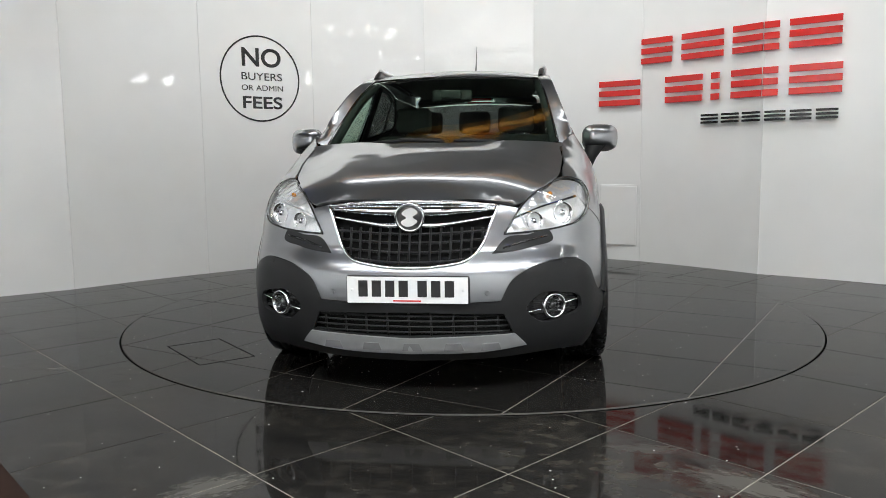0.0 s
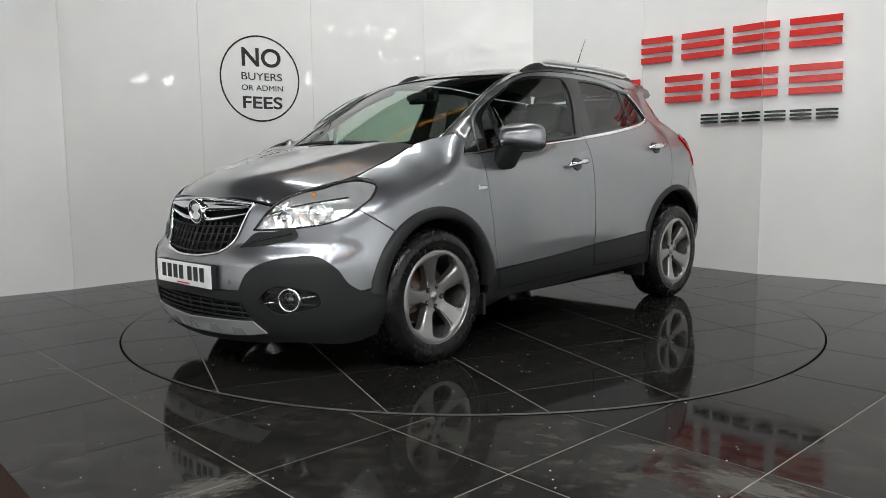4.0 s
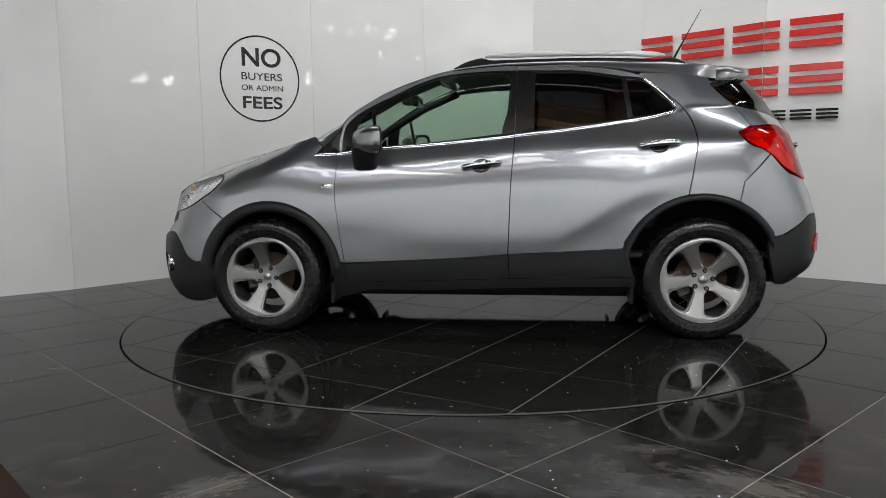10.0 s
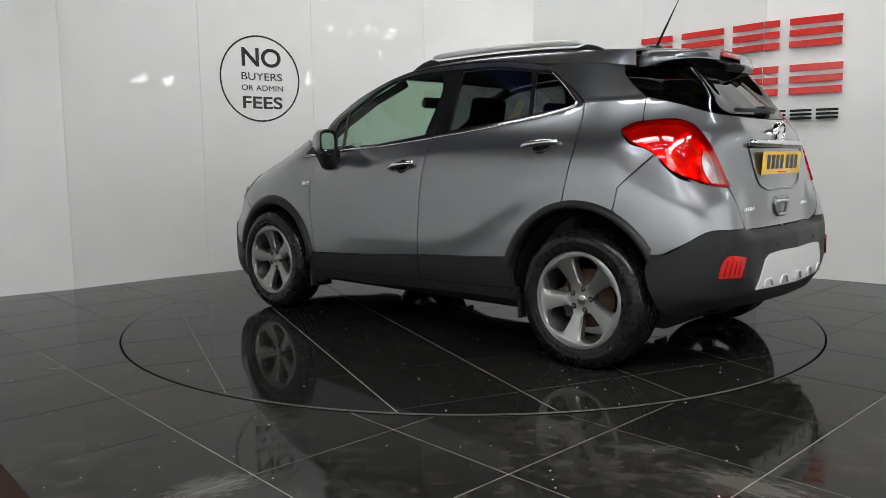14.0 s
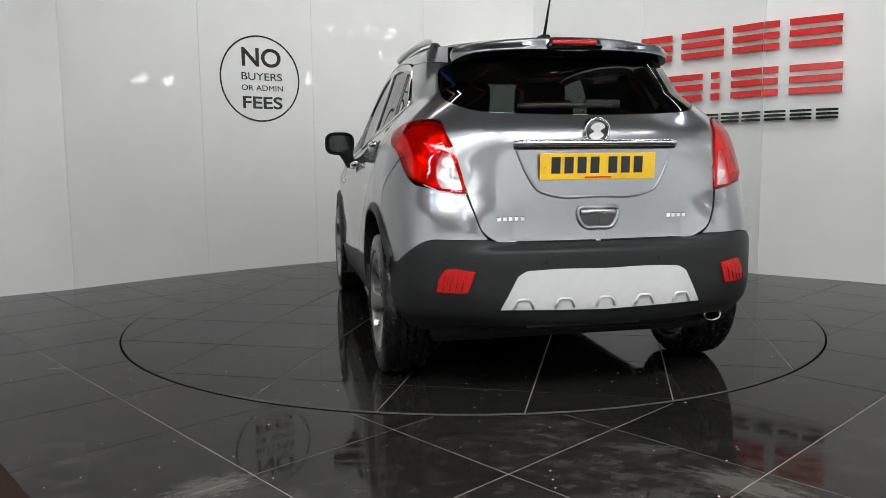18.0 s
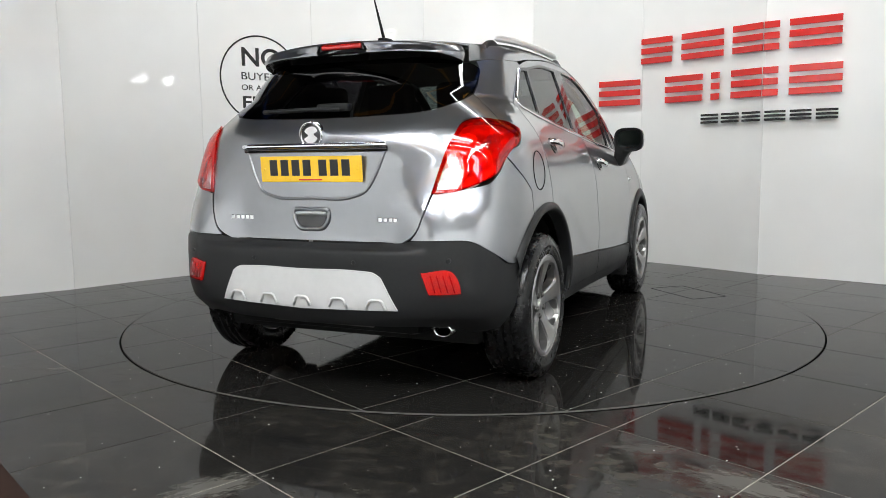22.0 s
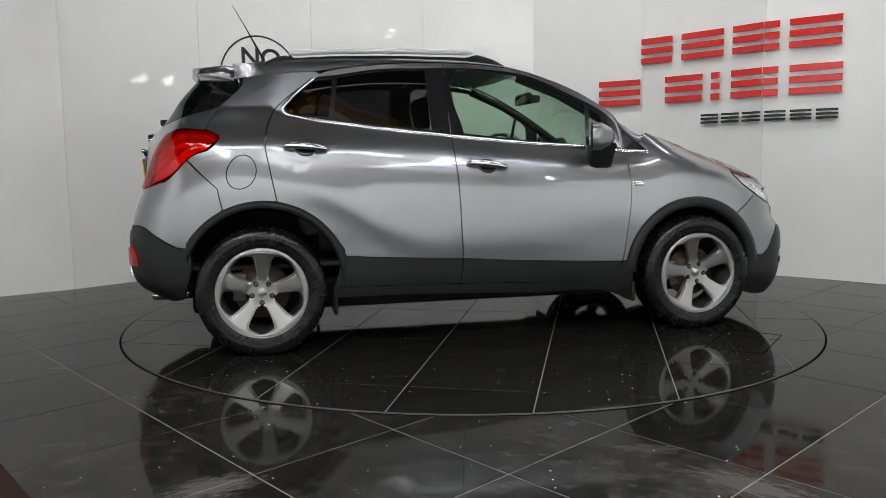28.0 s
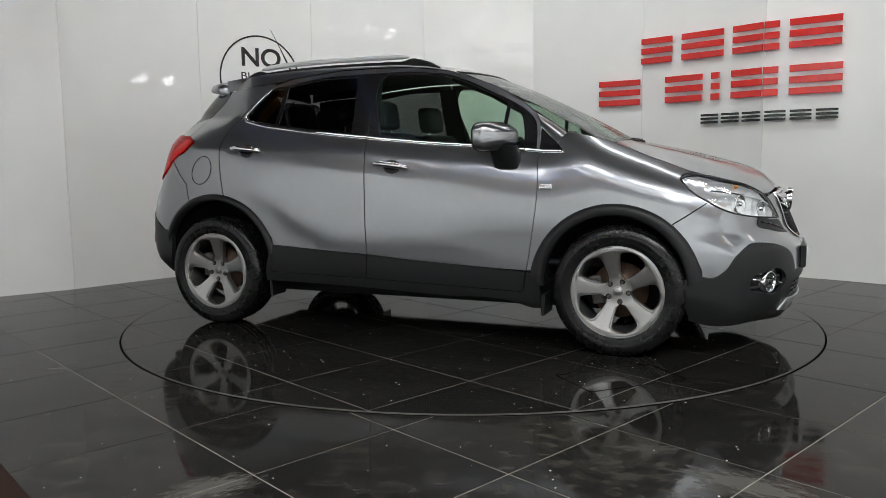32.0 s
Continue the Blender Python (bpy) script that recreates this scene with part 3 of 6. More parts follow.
class Curve:
    """A smooth curve through (position, value) pairs that does not overshoot."""

    def __init__(self, *pairs):
        pairs = sorted(pairs)
        self.x, self.y = np.array([p[0] for p in pairs], float), np.array([p[1] for p in pairs], float)
        h, d = np.diff(self.x), np.diff(self.y) / np.diff(self.x)
        m = np.empty(len(self.x))
        m[0], m[-1] = d[0], d[-1]
        for k in range(1, len(m) - 1):
            if d[k - 1] * d[k] <= 0:
                m[k] = 0
            else:
                w1, w2 = 2 * h[k] + h[k - 1], h[k] + 2 * h[k - 1]
                m[k] = (w1 + w2) / (w1 / d[k - 1] + w2 / d[k])
        self.m = m

    def __call__(self, q):
        q = np.clip(np.asarray(q, float), self.x[0], self.x[-1])
        i = np.clip(np.searchsorted(self.x, q) - 1, 0, len(self.x) - 2)
        h = self.x[i + 1] - self.x[i]
        t = (q - self.x[i]) / h
        return ((1 + 2 * t) * (1 - t) ** 2 * self.y[i] + t * (1 - t) ** 2 * h * self.m[i]
                + t * t * (3 - 2 * t) * self.y[i + 1] + t * t * (t - 1) * h * self.m[i + 1])


def ease(v):
    v = np.clip(v, 0, 1)
    return v * v * (3 - 2 * v)


def smooth_line(pts, step=0.02, closed=False):
    """Catmull-Rom through 2D points; a point given as (x, y, 1) is a sharp corner."""
    n = len(pts)
    out = []
    for i in range(n if closed else n - 1):
        p1, p2 = np.array(pts[i][:2], float), np.array(pts[(i + 1) % n][:2], float)
        sharp1, sharp2 = len(pts[i]) > 2, len(pts[(i + 1) % n]) > 2
        p0 = np.array(pts[i - 1][:2], float) if (closed or i > 0) and not sharp1 else 2 * p1 - p2
        p3 = np.array(pts[(i + 2) % n][:2], float) if (closed or i + 2 < n) and not sharp2 else 2 * p2 - p1
        d01, d12, d23 = max(np.linalg.norm(p1 - p0), 1e-4), max(np.linalg.norm(p2 - p1), 1e-4), max(np.linalg.norm(p3 - p2), 1e-4)
        m1 = (p2 - p1) if sharp1 else d12 * ((p1 - p0) / d01 * d12 + (p2 - p1) / d12 * d01) / (d01 + d12)
        m2 = (p2 - p1) if sharp2 else d12 * ((p2 - p1) / d12 * d23 + (p3 - p2) / d23 * d12) / (d12 + d23)
        k = max(1, int(math.ceil(d12 / step)))
        for t in np.arange(k) / k:
            out.append(p1 * (2 * t ** 3 - 3 * t ** 2 + 1) + m1 * (t ** 3 - 2 * t ** 2 + t) + p2 * (3 * t ** 2 - 2 * t ** 3) + m2 * (t ** 3 - t ** 2))
    if not closed:
        out.append(np.array(pts[-1][:2], float))
    return np.array(out)


PLAN = smooth_line([(2.185, 0), (2.168, 0.2), (2.12, 0.42), (2.02, 0.62), (1.895, 0.76), (1.70, 0.842), (1.40, 0.872), (0.9, 0.876), (0, 0.876),
                    (-0.9, 0.882), (-1.35, 0.884), (-1.65, 0.855), (-1.84, 0.775), (-1.945, 0.63), (-1.99, 0.37), (-2.01, 0)], 0.01)
ARC = np.concatenate([[0], np.cumsum(np.hypot(*np.diff(PLAN, axis=0).T))])
U_END = ARC[-1]
D_FRONT = Curve((0.1, 0.16), (0.15, 0.10), (0.23, 0.045), (0.34, 0.01), (0.45, 0), (0.55, 0.006), (0.60, 0.03), (0.66, 0.07), (0.75, 0.09), (0.82, 0.105), (0.88, 0.135), (0.93, 0.175), (1.0, 0.24), (1.2, 0.36), (1.7, 0.5))
D_REAR = Curve((0.1, 0.4), (0.2, 0.25), (0.28, 0.12), (0.34, 0.04), (0.42, 0.004), (0.5, 0), (0.6, 0.0), (0.652, 0.004), (0.670, 0.018), (0.682, 0.074), (0.72, 0.081), (0.9, 0.09), (1.0, 0.097), (1.1, 0.105), (1.16, 0.125), (1.22, 0.17), (1.35, 0.295), (1.5, 0.455), (1.6, 0.56), (1.7, 0.65))
D_LOW = Curve((0.1, 0.14), (0.18, 0.10), (0.25, 0.05), (0.33, 0.02), (0.42, 0.005), (0.5, 0.003), (0.58, 0.003), (0.66, 0.002), (0.70, 0.0025), (0.74, 0.0045), (0.78, 0.008), (0.82, 0.0128), (0.86, 0.0188), (0.90, 0.0265), (0.935, 0.0355), (0.965, 0.0445), (1.0, 0.056), (1.2, 0.12))
D_WING = Curve((0.1, 0.14), (0.2, 0.09), (0.28, 0.04), (0.4, 0.002), (0.6, 0.005), (0.72, 0.012), (0.84, 0.026), (0.9, 0.045), (0.95, 0.073), (1.0, 0.122), (1.034, 0.172), (1.08, 0.26), (1.15, 0.40), (1.3, 0.7))
WING_LIFT = Curve((2.2, -0.12), (1.9, -0.11), (1.8, -0.088), (1.6, -0.034), (1.43, 0.006), (1.31, 0.038), (1.2, 0.070), (1.1, 0.100), (1.0, 0.126), (0.85, 0.150))
D_CORNER = Curve((0.1, 0.42), (0.2, 0.28), (0.28, 0.16), (0.34, 0.085), (0.40, 0.025), (0.5, 0), (0.6, 0.0), (0.66, 0.004), (0.72, 0.014), (0.8, 0.035), (0.9, 0.08), (1.0, 0.115), (1.1, 0.145), (1.16, 0.168), (1.22, 0.195), (1.35, 0.248), (1.5, 0.37), (1.6, 0.47), (1.7, 0.58))
BELT = Curve((1.3, 1.06), (0.97, 1.072), (0.6, 1.10), (0.26, 1.123), (-0.21, 1.165), (-0.74, 1.225), (-1.1, 1.288), (-1.4, 1.33), (-2.1, 1.33))
INSET = Curve((1.3, 0.062), (1.1, 0.076), (0.9, 0.100), (0.75, 0.112), (-0.2, 0.110), (-0.75, 0.14), (-1.13, 0.188), (-1.5, 0.25), (-2.1, 0.30))


def body(u, z):
    """The body's left skin: u metres round the plan from the nose, at height z."""
    u, z = np.broadcast_arrays(np.asarray(u, float), np.asarray(z, float))
    px, py = np.interp(u, ARC, PLAN[:, 0]), np.interp(u, ARC, PLAN[:, 1])
    zs, zb, db = 0.965 + (0.9 - px) * 0.065, BELT(px), INSET(px)
    t = np.clip((z - zs) / (zb - zs), 0, 1)
    low = D_LOW(z - (0.9 - px) * 0.065 * ease((z - 0.62) / 0.30))
    side = np.where(z < zs, low, np.where(z < zb, 0.0445 + (db - 0.0445) * (0.35 * t + 0.65 * t ** 1.5), db + 0.36 * (z - zb)))
    wing = D_WING(z - WING_LIFT(px))
    w = ease((px - 0.85) / 0.40)
    dy = side * (1 - w) + wing * w
    x = px - ease((px - 1.1) / 1.0) * D_FRONT(z) + ease((-0.9 - px) / 1.1) * (D_REAR(z) + (D_CORNER(z) - D_REAR(z)) * ease((py - 0.34) / 0.30))
    # the pressed swoosh that climbs to the rear arch
    line = 0.575 + 0.30 * ease((-0.35 - px) / 0.70)
    off = z - line
    scoop = 0.0080 * np.exp(-(off / np.where(off > 0, 0.13, 0.075)) ** 2) * ease((0.75 - px) / 0.6) * ease((px + 1.25) / 0.35)
    y = py * (1 - dy / 0.876) + scoop
    return np.stack([x, y, z], -1)


UG = np.linspace(0, U_END, 900)


def at_x(x, z):
    """(u, z) of the flank's point at x."""
    p = body(UG, z)[:, 0]
    return (float(np.interp(-x, -p, UG)), z)


def at_front(y, z):
    k = UG < 1.35
    return (float(np.interp(y, np.maximum.accumulate(body(UG[k], z)[:, 1]), UG[k])), z)


def at_rear(y, z):
    k = UG > U_END - 1.25
    p = body(UG[k], z)[::-1, 1]
    return (float(np.interp(y, np.maximum.accumulate(p), UG[k][::-1])), z)


def S(x, z, *c):
    return (*at_x(x, z), *c)


def Fr(y, z, *c):
    return (*at_front(y, z), *c)


def Re(y, z, *c):
    return (*at_rear(y, z), *c)


CENTRE_TOP = Curve((1.36, 1.07), (1.2, 1.155), (1.0, 1.262), (0.76, 1.382), (0.5, 1.497), (0.32, 1.565), (0.1, 1.622), (-0.2, 1.650), (-0.6, 1.656), (-1.0, 1.645), (-1.3, 1.622), (-1.5, 1.600), (-1.8, 1.562))
BONNET_TOP = Curve((2.12, 0.78), (2.06, 0.835), (2.03, 0.868), (2.0, 0.90), (1.95, 0.945), (1.869, 0.985), (1.688, 1.038), (1.507, 1.084), (1.326, 1.120), (1.15, 1.150), (1.0, 1.17))
BOW = Curve((1.3, 0.22), (1.0, 0.19), (0.6, 0.12), (0.3, 0.06), (0.0, 0.0), (-2, 0.0))
CROWN = Curve((1.3, 0.0), (0.5, 0.012), (0.0, 0.05), (-1.0, 0.055), (-1.6, 0.06))


def top(x, y):
    """Windscreen and roof."""
    x, y = np.asarray(x, float), np.asarray(y, float)
    r2 = (y / 0.62) ** 2
    return np.stack([x, y, CENTRE_TOP(x + BOW(x) * r2) - CROWN(x) * r2], -1)


# the line where bonnet, wing and lamp meet
EDGE_PTS = [body(*q) for q in (S(0.90, 1.205), S(1.06, 1.165), S(1.17, 1.136), S(1.228, 1.117), S(1.272, 1.099), S(1.325, 1.075), S(1.431, 1.031), S(1.53, 0.995), S(1.61, 0.961), S(1.69, 0.944), Fr(0.585, 0.917), Fr(0.538, 0.895), Fr(0.473, 0.828))]
EDGE_Y, EDGE_Z = Curve(*[(p[0], p[1]) for p in EDGE_PTS]), Curve(*[(p[0], p[2]) for p in EDGE_PTS])


def bonnet(x, y):
    """From the middle line down to the edge that it shares with the wing and the lamp."""
    x, y = np.asarray(x, float), np.asarray(y, float)
    r = np.minimum(np.abs(y) / EDGE_Y(x), 1.15)
    drop = BONNET_TOP(x) - EDGE_Z(x)
    rise = 0.010 * ease(1 - np.abs(r - 0.62) / 0.30) * ease((1.97 - x) / 0.35)
    return np.stack([x, y, BONNET_TOP(x) - drop * r ** 2.3 + rise], -1)


def skin(name, form, outline, mat, parent, label="", holes=(), step=0.035, lift=0.0, depth=0.010, mirror="left", curve=True, edge=0.012, flip=False):
    """A sheet cut out of a form along an outline in the form's own two coordinates, with turned-in edges.
    mirror: left, right, both (one mesh over the middle line)."""
    loops = [smooth_line(o, edge, True) if curve else np.array([q[:2] for q in o], float) for o in (outline, *holes)]
    pts, edges = [], []
    for lp in loops:
        keep = [lp[0]]
        for q in lp[1:]:
            if np.hypot(*(q - keep[-1])) > 1e-4:
                keep.append(q)
        if np.hypot(*(keep[0] - keep[-1])) < 1e-4:
            keep.pop()
        s = len(pts)
        pts += [Vector(map(float, q)) for q in keep]
        edges += [(s + k, s + (k + 1) % len(keep)) for k in range(len(keep))]
    ring = loops[0]
    lo, hi = ring.min(0), ring.max(0)
    gx, gy = np.meshgrid(np.arange(lo[0] + step / 2, hi[0], step), np.arange(lo[1] + step / 2, hi[1], step))
    gx = gx + (np.arange(gx.shape[0]) % 2)[:, None] * step / 2

    def inside(poly, x, y):
        res = np.zeros(x.shape, bool)
        for (x0, y0), (x1, y1) in zip(poly, np.roll(poly, -1, 0)):
            hit = ((y0 > y) != (y1 > y)) & (x < (x1 - x0) * (y - y0) / (y1 - y0 + 1e-12) + x0)
            res ^= hit
        return res

    ok = inside(ring, gx, gy)
    for h in loops[1:]:
        ok &= ~inside(h, gx, gy)
    border = np.array([p[:] for p in pts])
    for x, y in zip(gx[ok], gy[ok]):
        if np.min(np.hypot(border[:, 0] - x, border[:, 1] - y)) > step * 0.4:
            pts.append(Vector((float(x), float(y))))
    vs, es, fs, *_ = delaunay_2d_cdt(pts, edges, [], 1, 1e-6)
    uv = np.array([v[:] for v in vs])
    tri = np.array([f for f in fs if len(f) == 3], int)
    mid = uv[tri].mean(1)
    ok = inside(ring, mid[:, 0], mid[:, 1])
    for h in loops[1:]:
        ok &= ~inside(h, mid[:, 0], mid[:, 1])
    tri = tri[ok]
    P = form(uv[:, 0], uv[:, 1])
    e = 6e-3
    N = np.cross(form(uv[:, 0] + e, uv[:, 1]) - form(uv[:, 0] - e, uv[:, 1]), form(uv[:, 0], uv[:, 1] + e) - form(uv[:, 0], uv[:, 1] - e))
    N /= np.linalg.norm(N, axis=1, keepdims=True) + 1e-12
    if flip:
        N = -N
    # order the triangles to face along N
    a, b, c = P[tri[:, 0]], P[tri[:, 1]], P[tri[:, 2]]
    back = np.einsum("ij,ij->i", np.cross(b - a, c - a), N[tri[:, 0]]) < 0
    tri[back] = tri[back][:, ::-1]
    P = P + N * lift
    count = {}
    for t in tri:
        for k in range(3):
            i, j = int(t[k]), int(t[(k + 1) % 3])
            count[(i, j)] = count.get((i, j), 0) + 1
    rim = [(i, j) for (i, j) in count if (j, i) not in count]
    if mirror == "both":
        rim = [(i, j) for i, j in rim if not (abs(P[i][1]) < 0.004 and abs(P[j][1]) < 0.004)]
    verts, norms = list(P), list(N)
    faces = [tuple(map(int, t)) for t in tri]
    if depth:
        index = {}
        for i, j in rim:
            for q in (i, j):
                if q not in index:
                    index[q] = len(verts)
                    verts.append(P[q] - N[q] * depth)
        for i, j in rim:
            faces.append((j, i, index[i], index[j]))
    verts = np.array(verts)
    if mirror == "right" or mirror == "both":
        other = verts * [1, -1, 1]
        turned = [f[::-1] for f in faces]
        if mirror == "right":
            verts, faces = other, turned
        else:
            n = len(verts)
            verts = np.concatenate([verts, other])
            faces = faces + [tuple(q + n for q in f) for f in turned]
    me = mesh(name, verts, faces)
    if mirror == "both":
        bm = bmesh.new()
        bm.from_mesh(me)
        bmesh.ops.remove_doubles(bm, verts=[v for v in bm.verts if abs(v.co.y) < 0.003], dist=0.002)
        bm.to_mesh(me)
        bm.free()
    ob = hold(name, me, mat, parent, label, True)
    sharp_edges(me, 40)
    flip_y = np.array([1, -1, 1])
    known = {}
    for p, q in zip(P, N):
        for sg in ([1, 1, 1], flip_y):
            known.setdefault(tuple(np.round(p * sg, 4)), q * sg * ([1, 0, 1] if mirror == "both" and abs(p[1]) < 0.003 else [1, 1, 1]))
    loops = [(0.0, 0.0, 0.0)] * len(me.loops)
    for poly in me.polygons:
        if len(poly.vertices) == 3:
            for li, vi in zip(poly.loop_indices, poly.vertices):
                found = known.get(tuple(np.round(np.array(me.vertices[vi].co, float), 4)))
                if found is not None:
                    loops[li] = tuple(map(float, found))
    me.normals_split_custom_set(loops)
    return ob


def sharp_edges(me, degrees):
    bm = bmesh.new()
    bm.from_mesh(me)
    lim = math.radians(degrees)
    for e in bm.edges:
        e.smooth = not (len(e.link_faces) == 2 and e.calc_face_angle(0) > lim)
    bm.to_mesh(me)
    bm.free()


def pair(name, *args, **kw):
    """The same sheet on both flanks."""
    args = list(args)
    owner = args[3]
    sides = owner if isinstance(owner, tuple) else (owner, owner)
    return skin(name, *args[:3], sides[0], mirror="left", **kw), skin(name, *args[:3], sides[1], mirror="right", **kw)


car = thing("car", "grey metallic compact SUV with dark plastic cladding, on the turntable", "car")

# ---- outer panels
arch_f = lambda r, a0, a1, n=14: [(1.255 + r * math.cos(math.radians(a)), 0.355 + r * math.sin(math.radians(a))) for a in np.linspace(a0, a1, n)]
arch_r = lambda r, a0, a1, n=14: [(-1.262 + r * math.cos(math.radians(a)), 0.372 + r * math.sin(math.radians(a))) for a in np.linspace(a0, a1, n)]
DOOR_TOP = Curve((1.06, 1.157), (0.985, 1.180), (0.96, 1.150), (0.93, 1.120), (0.88, 1.165), (0.836, 1.210), (0.824, 1.236), (0.812, 1.266), (0.76, 1.318), (0.658, 1.385), (0.589, 1.425), (0.42, 1.495), (0.25, 1.547), (0.08, 1.574), (-0.09, 1.586), (-0.28, 1.588), (-0.43, 1.585),
                 (-0.635, 1.570), (-0.8, 1.552), (-0.944, 1.530), (-1.1, 1.520), (-1.25, 1.508), (-1.45, 1.48))
shell_holes = [[S(x, z) for x, z in arch_f(0.42, -28, 208, 18)], [S(x, z) for x, z in arch_r(0.43, -25, 205, 18)]]
skin("inner_shell", body, [(0, 0.22, 1), (U_END, 0.34, 1), (U_END, 1.12, 1), S(-0.2, 1.10, 1), S(0.9, 1.03, 1), S(1.5, 0.93, 1), Fr(0.5, 0.80, 1), (0, 0.80, 1)], DARK, car, holes=shell_holes, step=0.06, lift=-0.03, depth=0, mirror="both", edge=0.05)

BONNET_SIDE = [(float(x), float(EDGE_Y(x)) - 0.004) for x in (1.93, 1.87, 1.80, 1.74, 1.65, 1.56, 1.47, 1.40, 1.33, 1.28)]
skin("bonnet", bonnet, [(2.040, 0, 1), (2.034, 0.12), (2.018, 0.28), (2.000, 0.39), (1.970, 0.452), *BONNET_SIDE, (1.245, 0.672), (1.222, 0.61), (1.25, 0.45), (1.285, 0.25), (1.30, 0, 1)],
     PAINT, car, "grey bonnet", mirror="both", step=0.03)
wing = [S(1.542, 0.701, 1), *[S(x, z) for x, z in arch_f(0.447, 49, 163, 12)], S(0.822, 0.44, 1), S(0.793, 0.435, 1), S(0.826, 0.66), S(0.845, 0.83), S(0.845, 0.92), S(0.832, 1.07, 1), S(0.972, 1.068, 1), S(0.965, 1.088), S(0.931, 1.115, 1), S(0.982, 1.175, 1), S(1.06, 1.161), S(1.17, 1.132),
        S(1.228, 1.113), S(1.272, 1.095), S(1.325, 1.071), S(1.431, 1.028), S(1.53, 0.992), S(1.612, 0.957, 1), S(1.575, 0.947), S(1.566, 0.925), S(1.612, 0.87), S(1.702, 0.808, 1)]
pair("wing", body, wing, PAINT, car, step=0.025, label="grey front wing")
fdoor = [S(0.789, 0.435, 1), S(0.822, 0.66), S(0.841, 0.83), S(0.841, 0.92), S(0.828, 1.07), S(0.824, 1.20), S(0.81, 1.262), S(0.76, 1.314), S(0.658, 1.381), S(0.589, 1.421), S(0.42, 1.491), S(0.25, 1.543), S(0.08, 1.570), S(-0.09, 1.582), S(-0.225, 1.584, 1),
         S(-0.222, 1.40), S(-0.212, 1.165), S(-0.19, 0.875), S(-0.181, 0.644), S(-0.174, 0.49, 1), S(0.105, 0.468), S(0.436, 0.450)]
GLASS_F = [S(0.60, 1.112, 1), S(0.625, 1.345, 1), S(0.522, 1.405), S(0.387, 1.468), S(0.252, 1.513), S(0.084, 1.536), S(-0.085, 1.543), S(-0.155, 1.54), S(-0.178, 1.51), S(-0.138, 1.182, 1), S(0.26, 1.138)]
GLASS_Q = [S(0.745, 1.095, 1), S(0.735, 1.20), S(0.712, 1.277), S(0.645, 1.334, 1), S(0.62, 1.112, 1)]
FRONT_DOORS = pair("front_door", body, fdoor, PAINT, car, step=0.03, holes=[GLASS_F, GLASS_Q], label="grey front door")
rdoor = [S(-0.180, 0.49, 1), S(-0.187, 0.644), S(-0.196, 0.875), S(-0.218, 1.165), S(-0.228, 1.40), S(-0.231, 1.584, 1), S(-0.43, 1.581), S(-0.635, 1.566), S(-0.8, 1.548), S(-0.92, 1.515), S(-1.02, 1.445), S(-1.11, 1.375), S(-1.172, 1.315), S(-1.205, 1.255), S(-1.230, 1.15),
         S(-1.212, 0.995), S(-1.182, 0.830, 1), *[S(x, z) for x, z in arch_r(0.462, 79, 22, 8)], S(-0.851, 0.527, 1), S(-0.594, 0.511)]
GLASS_R = [S(-0.325, 1.20, 1), S(-0.335, 1.538, 1), S(-0.592, 1.533), S(-0.83, 1.497, 1), S(-0.865, 1.262, 1), S(-0.6, 1.228)]
GLASS_T = [S(-0.89, 1.268, 1), S(-0.858, 1.490, 1), S(-0.95, 1.478), S(-1.05, 1.395), S(-1.118, 1.318), S(-1.10, 1.303), S(-1.0, 1.285)]
REAR_DOORS = pair("rear_door", body, rdoor, PAINT, car, step=0.03, holes=[GLASS_R, GLASS_T], label="grey rear door")
quarter = [S(-1.188, 0.832, 1), S(-1.218, 0.995), S(-1.236, 1.15), S(-1.211, 1.257), S(-1.178, 1.318), S(-1.116, 1.379), S(-1.026, 1.449), S(-0.93, 1.517), S(-0.95, 1.527, 1), S(-1.1, 1.520), S(-1.25, 1.508), S(-1.335, 1.495, 1), S(-1.345, 1.455), S(-1.40, 1.395), S(-1.475, 1.330, 1), S(-1.535, 1.215, 1),
           S(-1.526, 1.199), S(-1.459, 1.168), S(-1.512, 1.105), S(-1.599, 1.071), S(-1.63, 1.05, 1), S(-1.482, 0.90, 1), S(-1.460, 0.795, 1), *[S(x, z) for x, z in arch_r(0.462, 115, 82, 5)]]
pair("quarter_panel", body, quarter, PAINT, car, step=0.03, label="grey rear quarter panel")
corner = [S(-1.465, 0.793, 1), S(-1.487, 0.898, 1), S(-1.638, 1.045, 1), S(-1.69, 0.985), S(-1.735, 0.945), Re(0.70, 0.915), Re(0.572, 0.892, 1), Re(0.545, 0.81), Re(0.515, 0.735), Re(0.49, 0.705, 1), Re(0.62, 0.708), Re(0.74, 0.70), S(-1.80, 0.655), S(-1.70, 0.598, 1), S(-1.64, 0.600), *[S(x, z) for x, z in arch_r(0.462, 144, 118, 5)]]
pair("rear_corner", body, corner, PAINT, car, step=0.025, label="grey rear bumper corner")
tailgate = [(U_END, 0.685, 1), Re(0.30, 0.688), Re(0.455, 0.698), Re(0.508, 0.737), Re(0.538, 0.81), Re(0.562, 0.898), Re(0.585, 1.0), Re(0.613, 1.118), Re(0.635, 1.196), S(-1.545, 1.205, 1), S(-1.48, 1.330, 1), Re(0.58, 1.285), Re(0.495, 1.245), Re(0.28, 1.228), (U_END, 1.222, 1)]
skin("tailgate", body, tailgate, PAINT, car, "grey tailgate", holes=(), mirror="both", step=0.025)
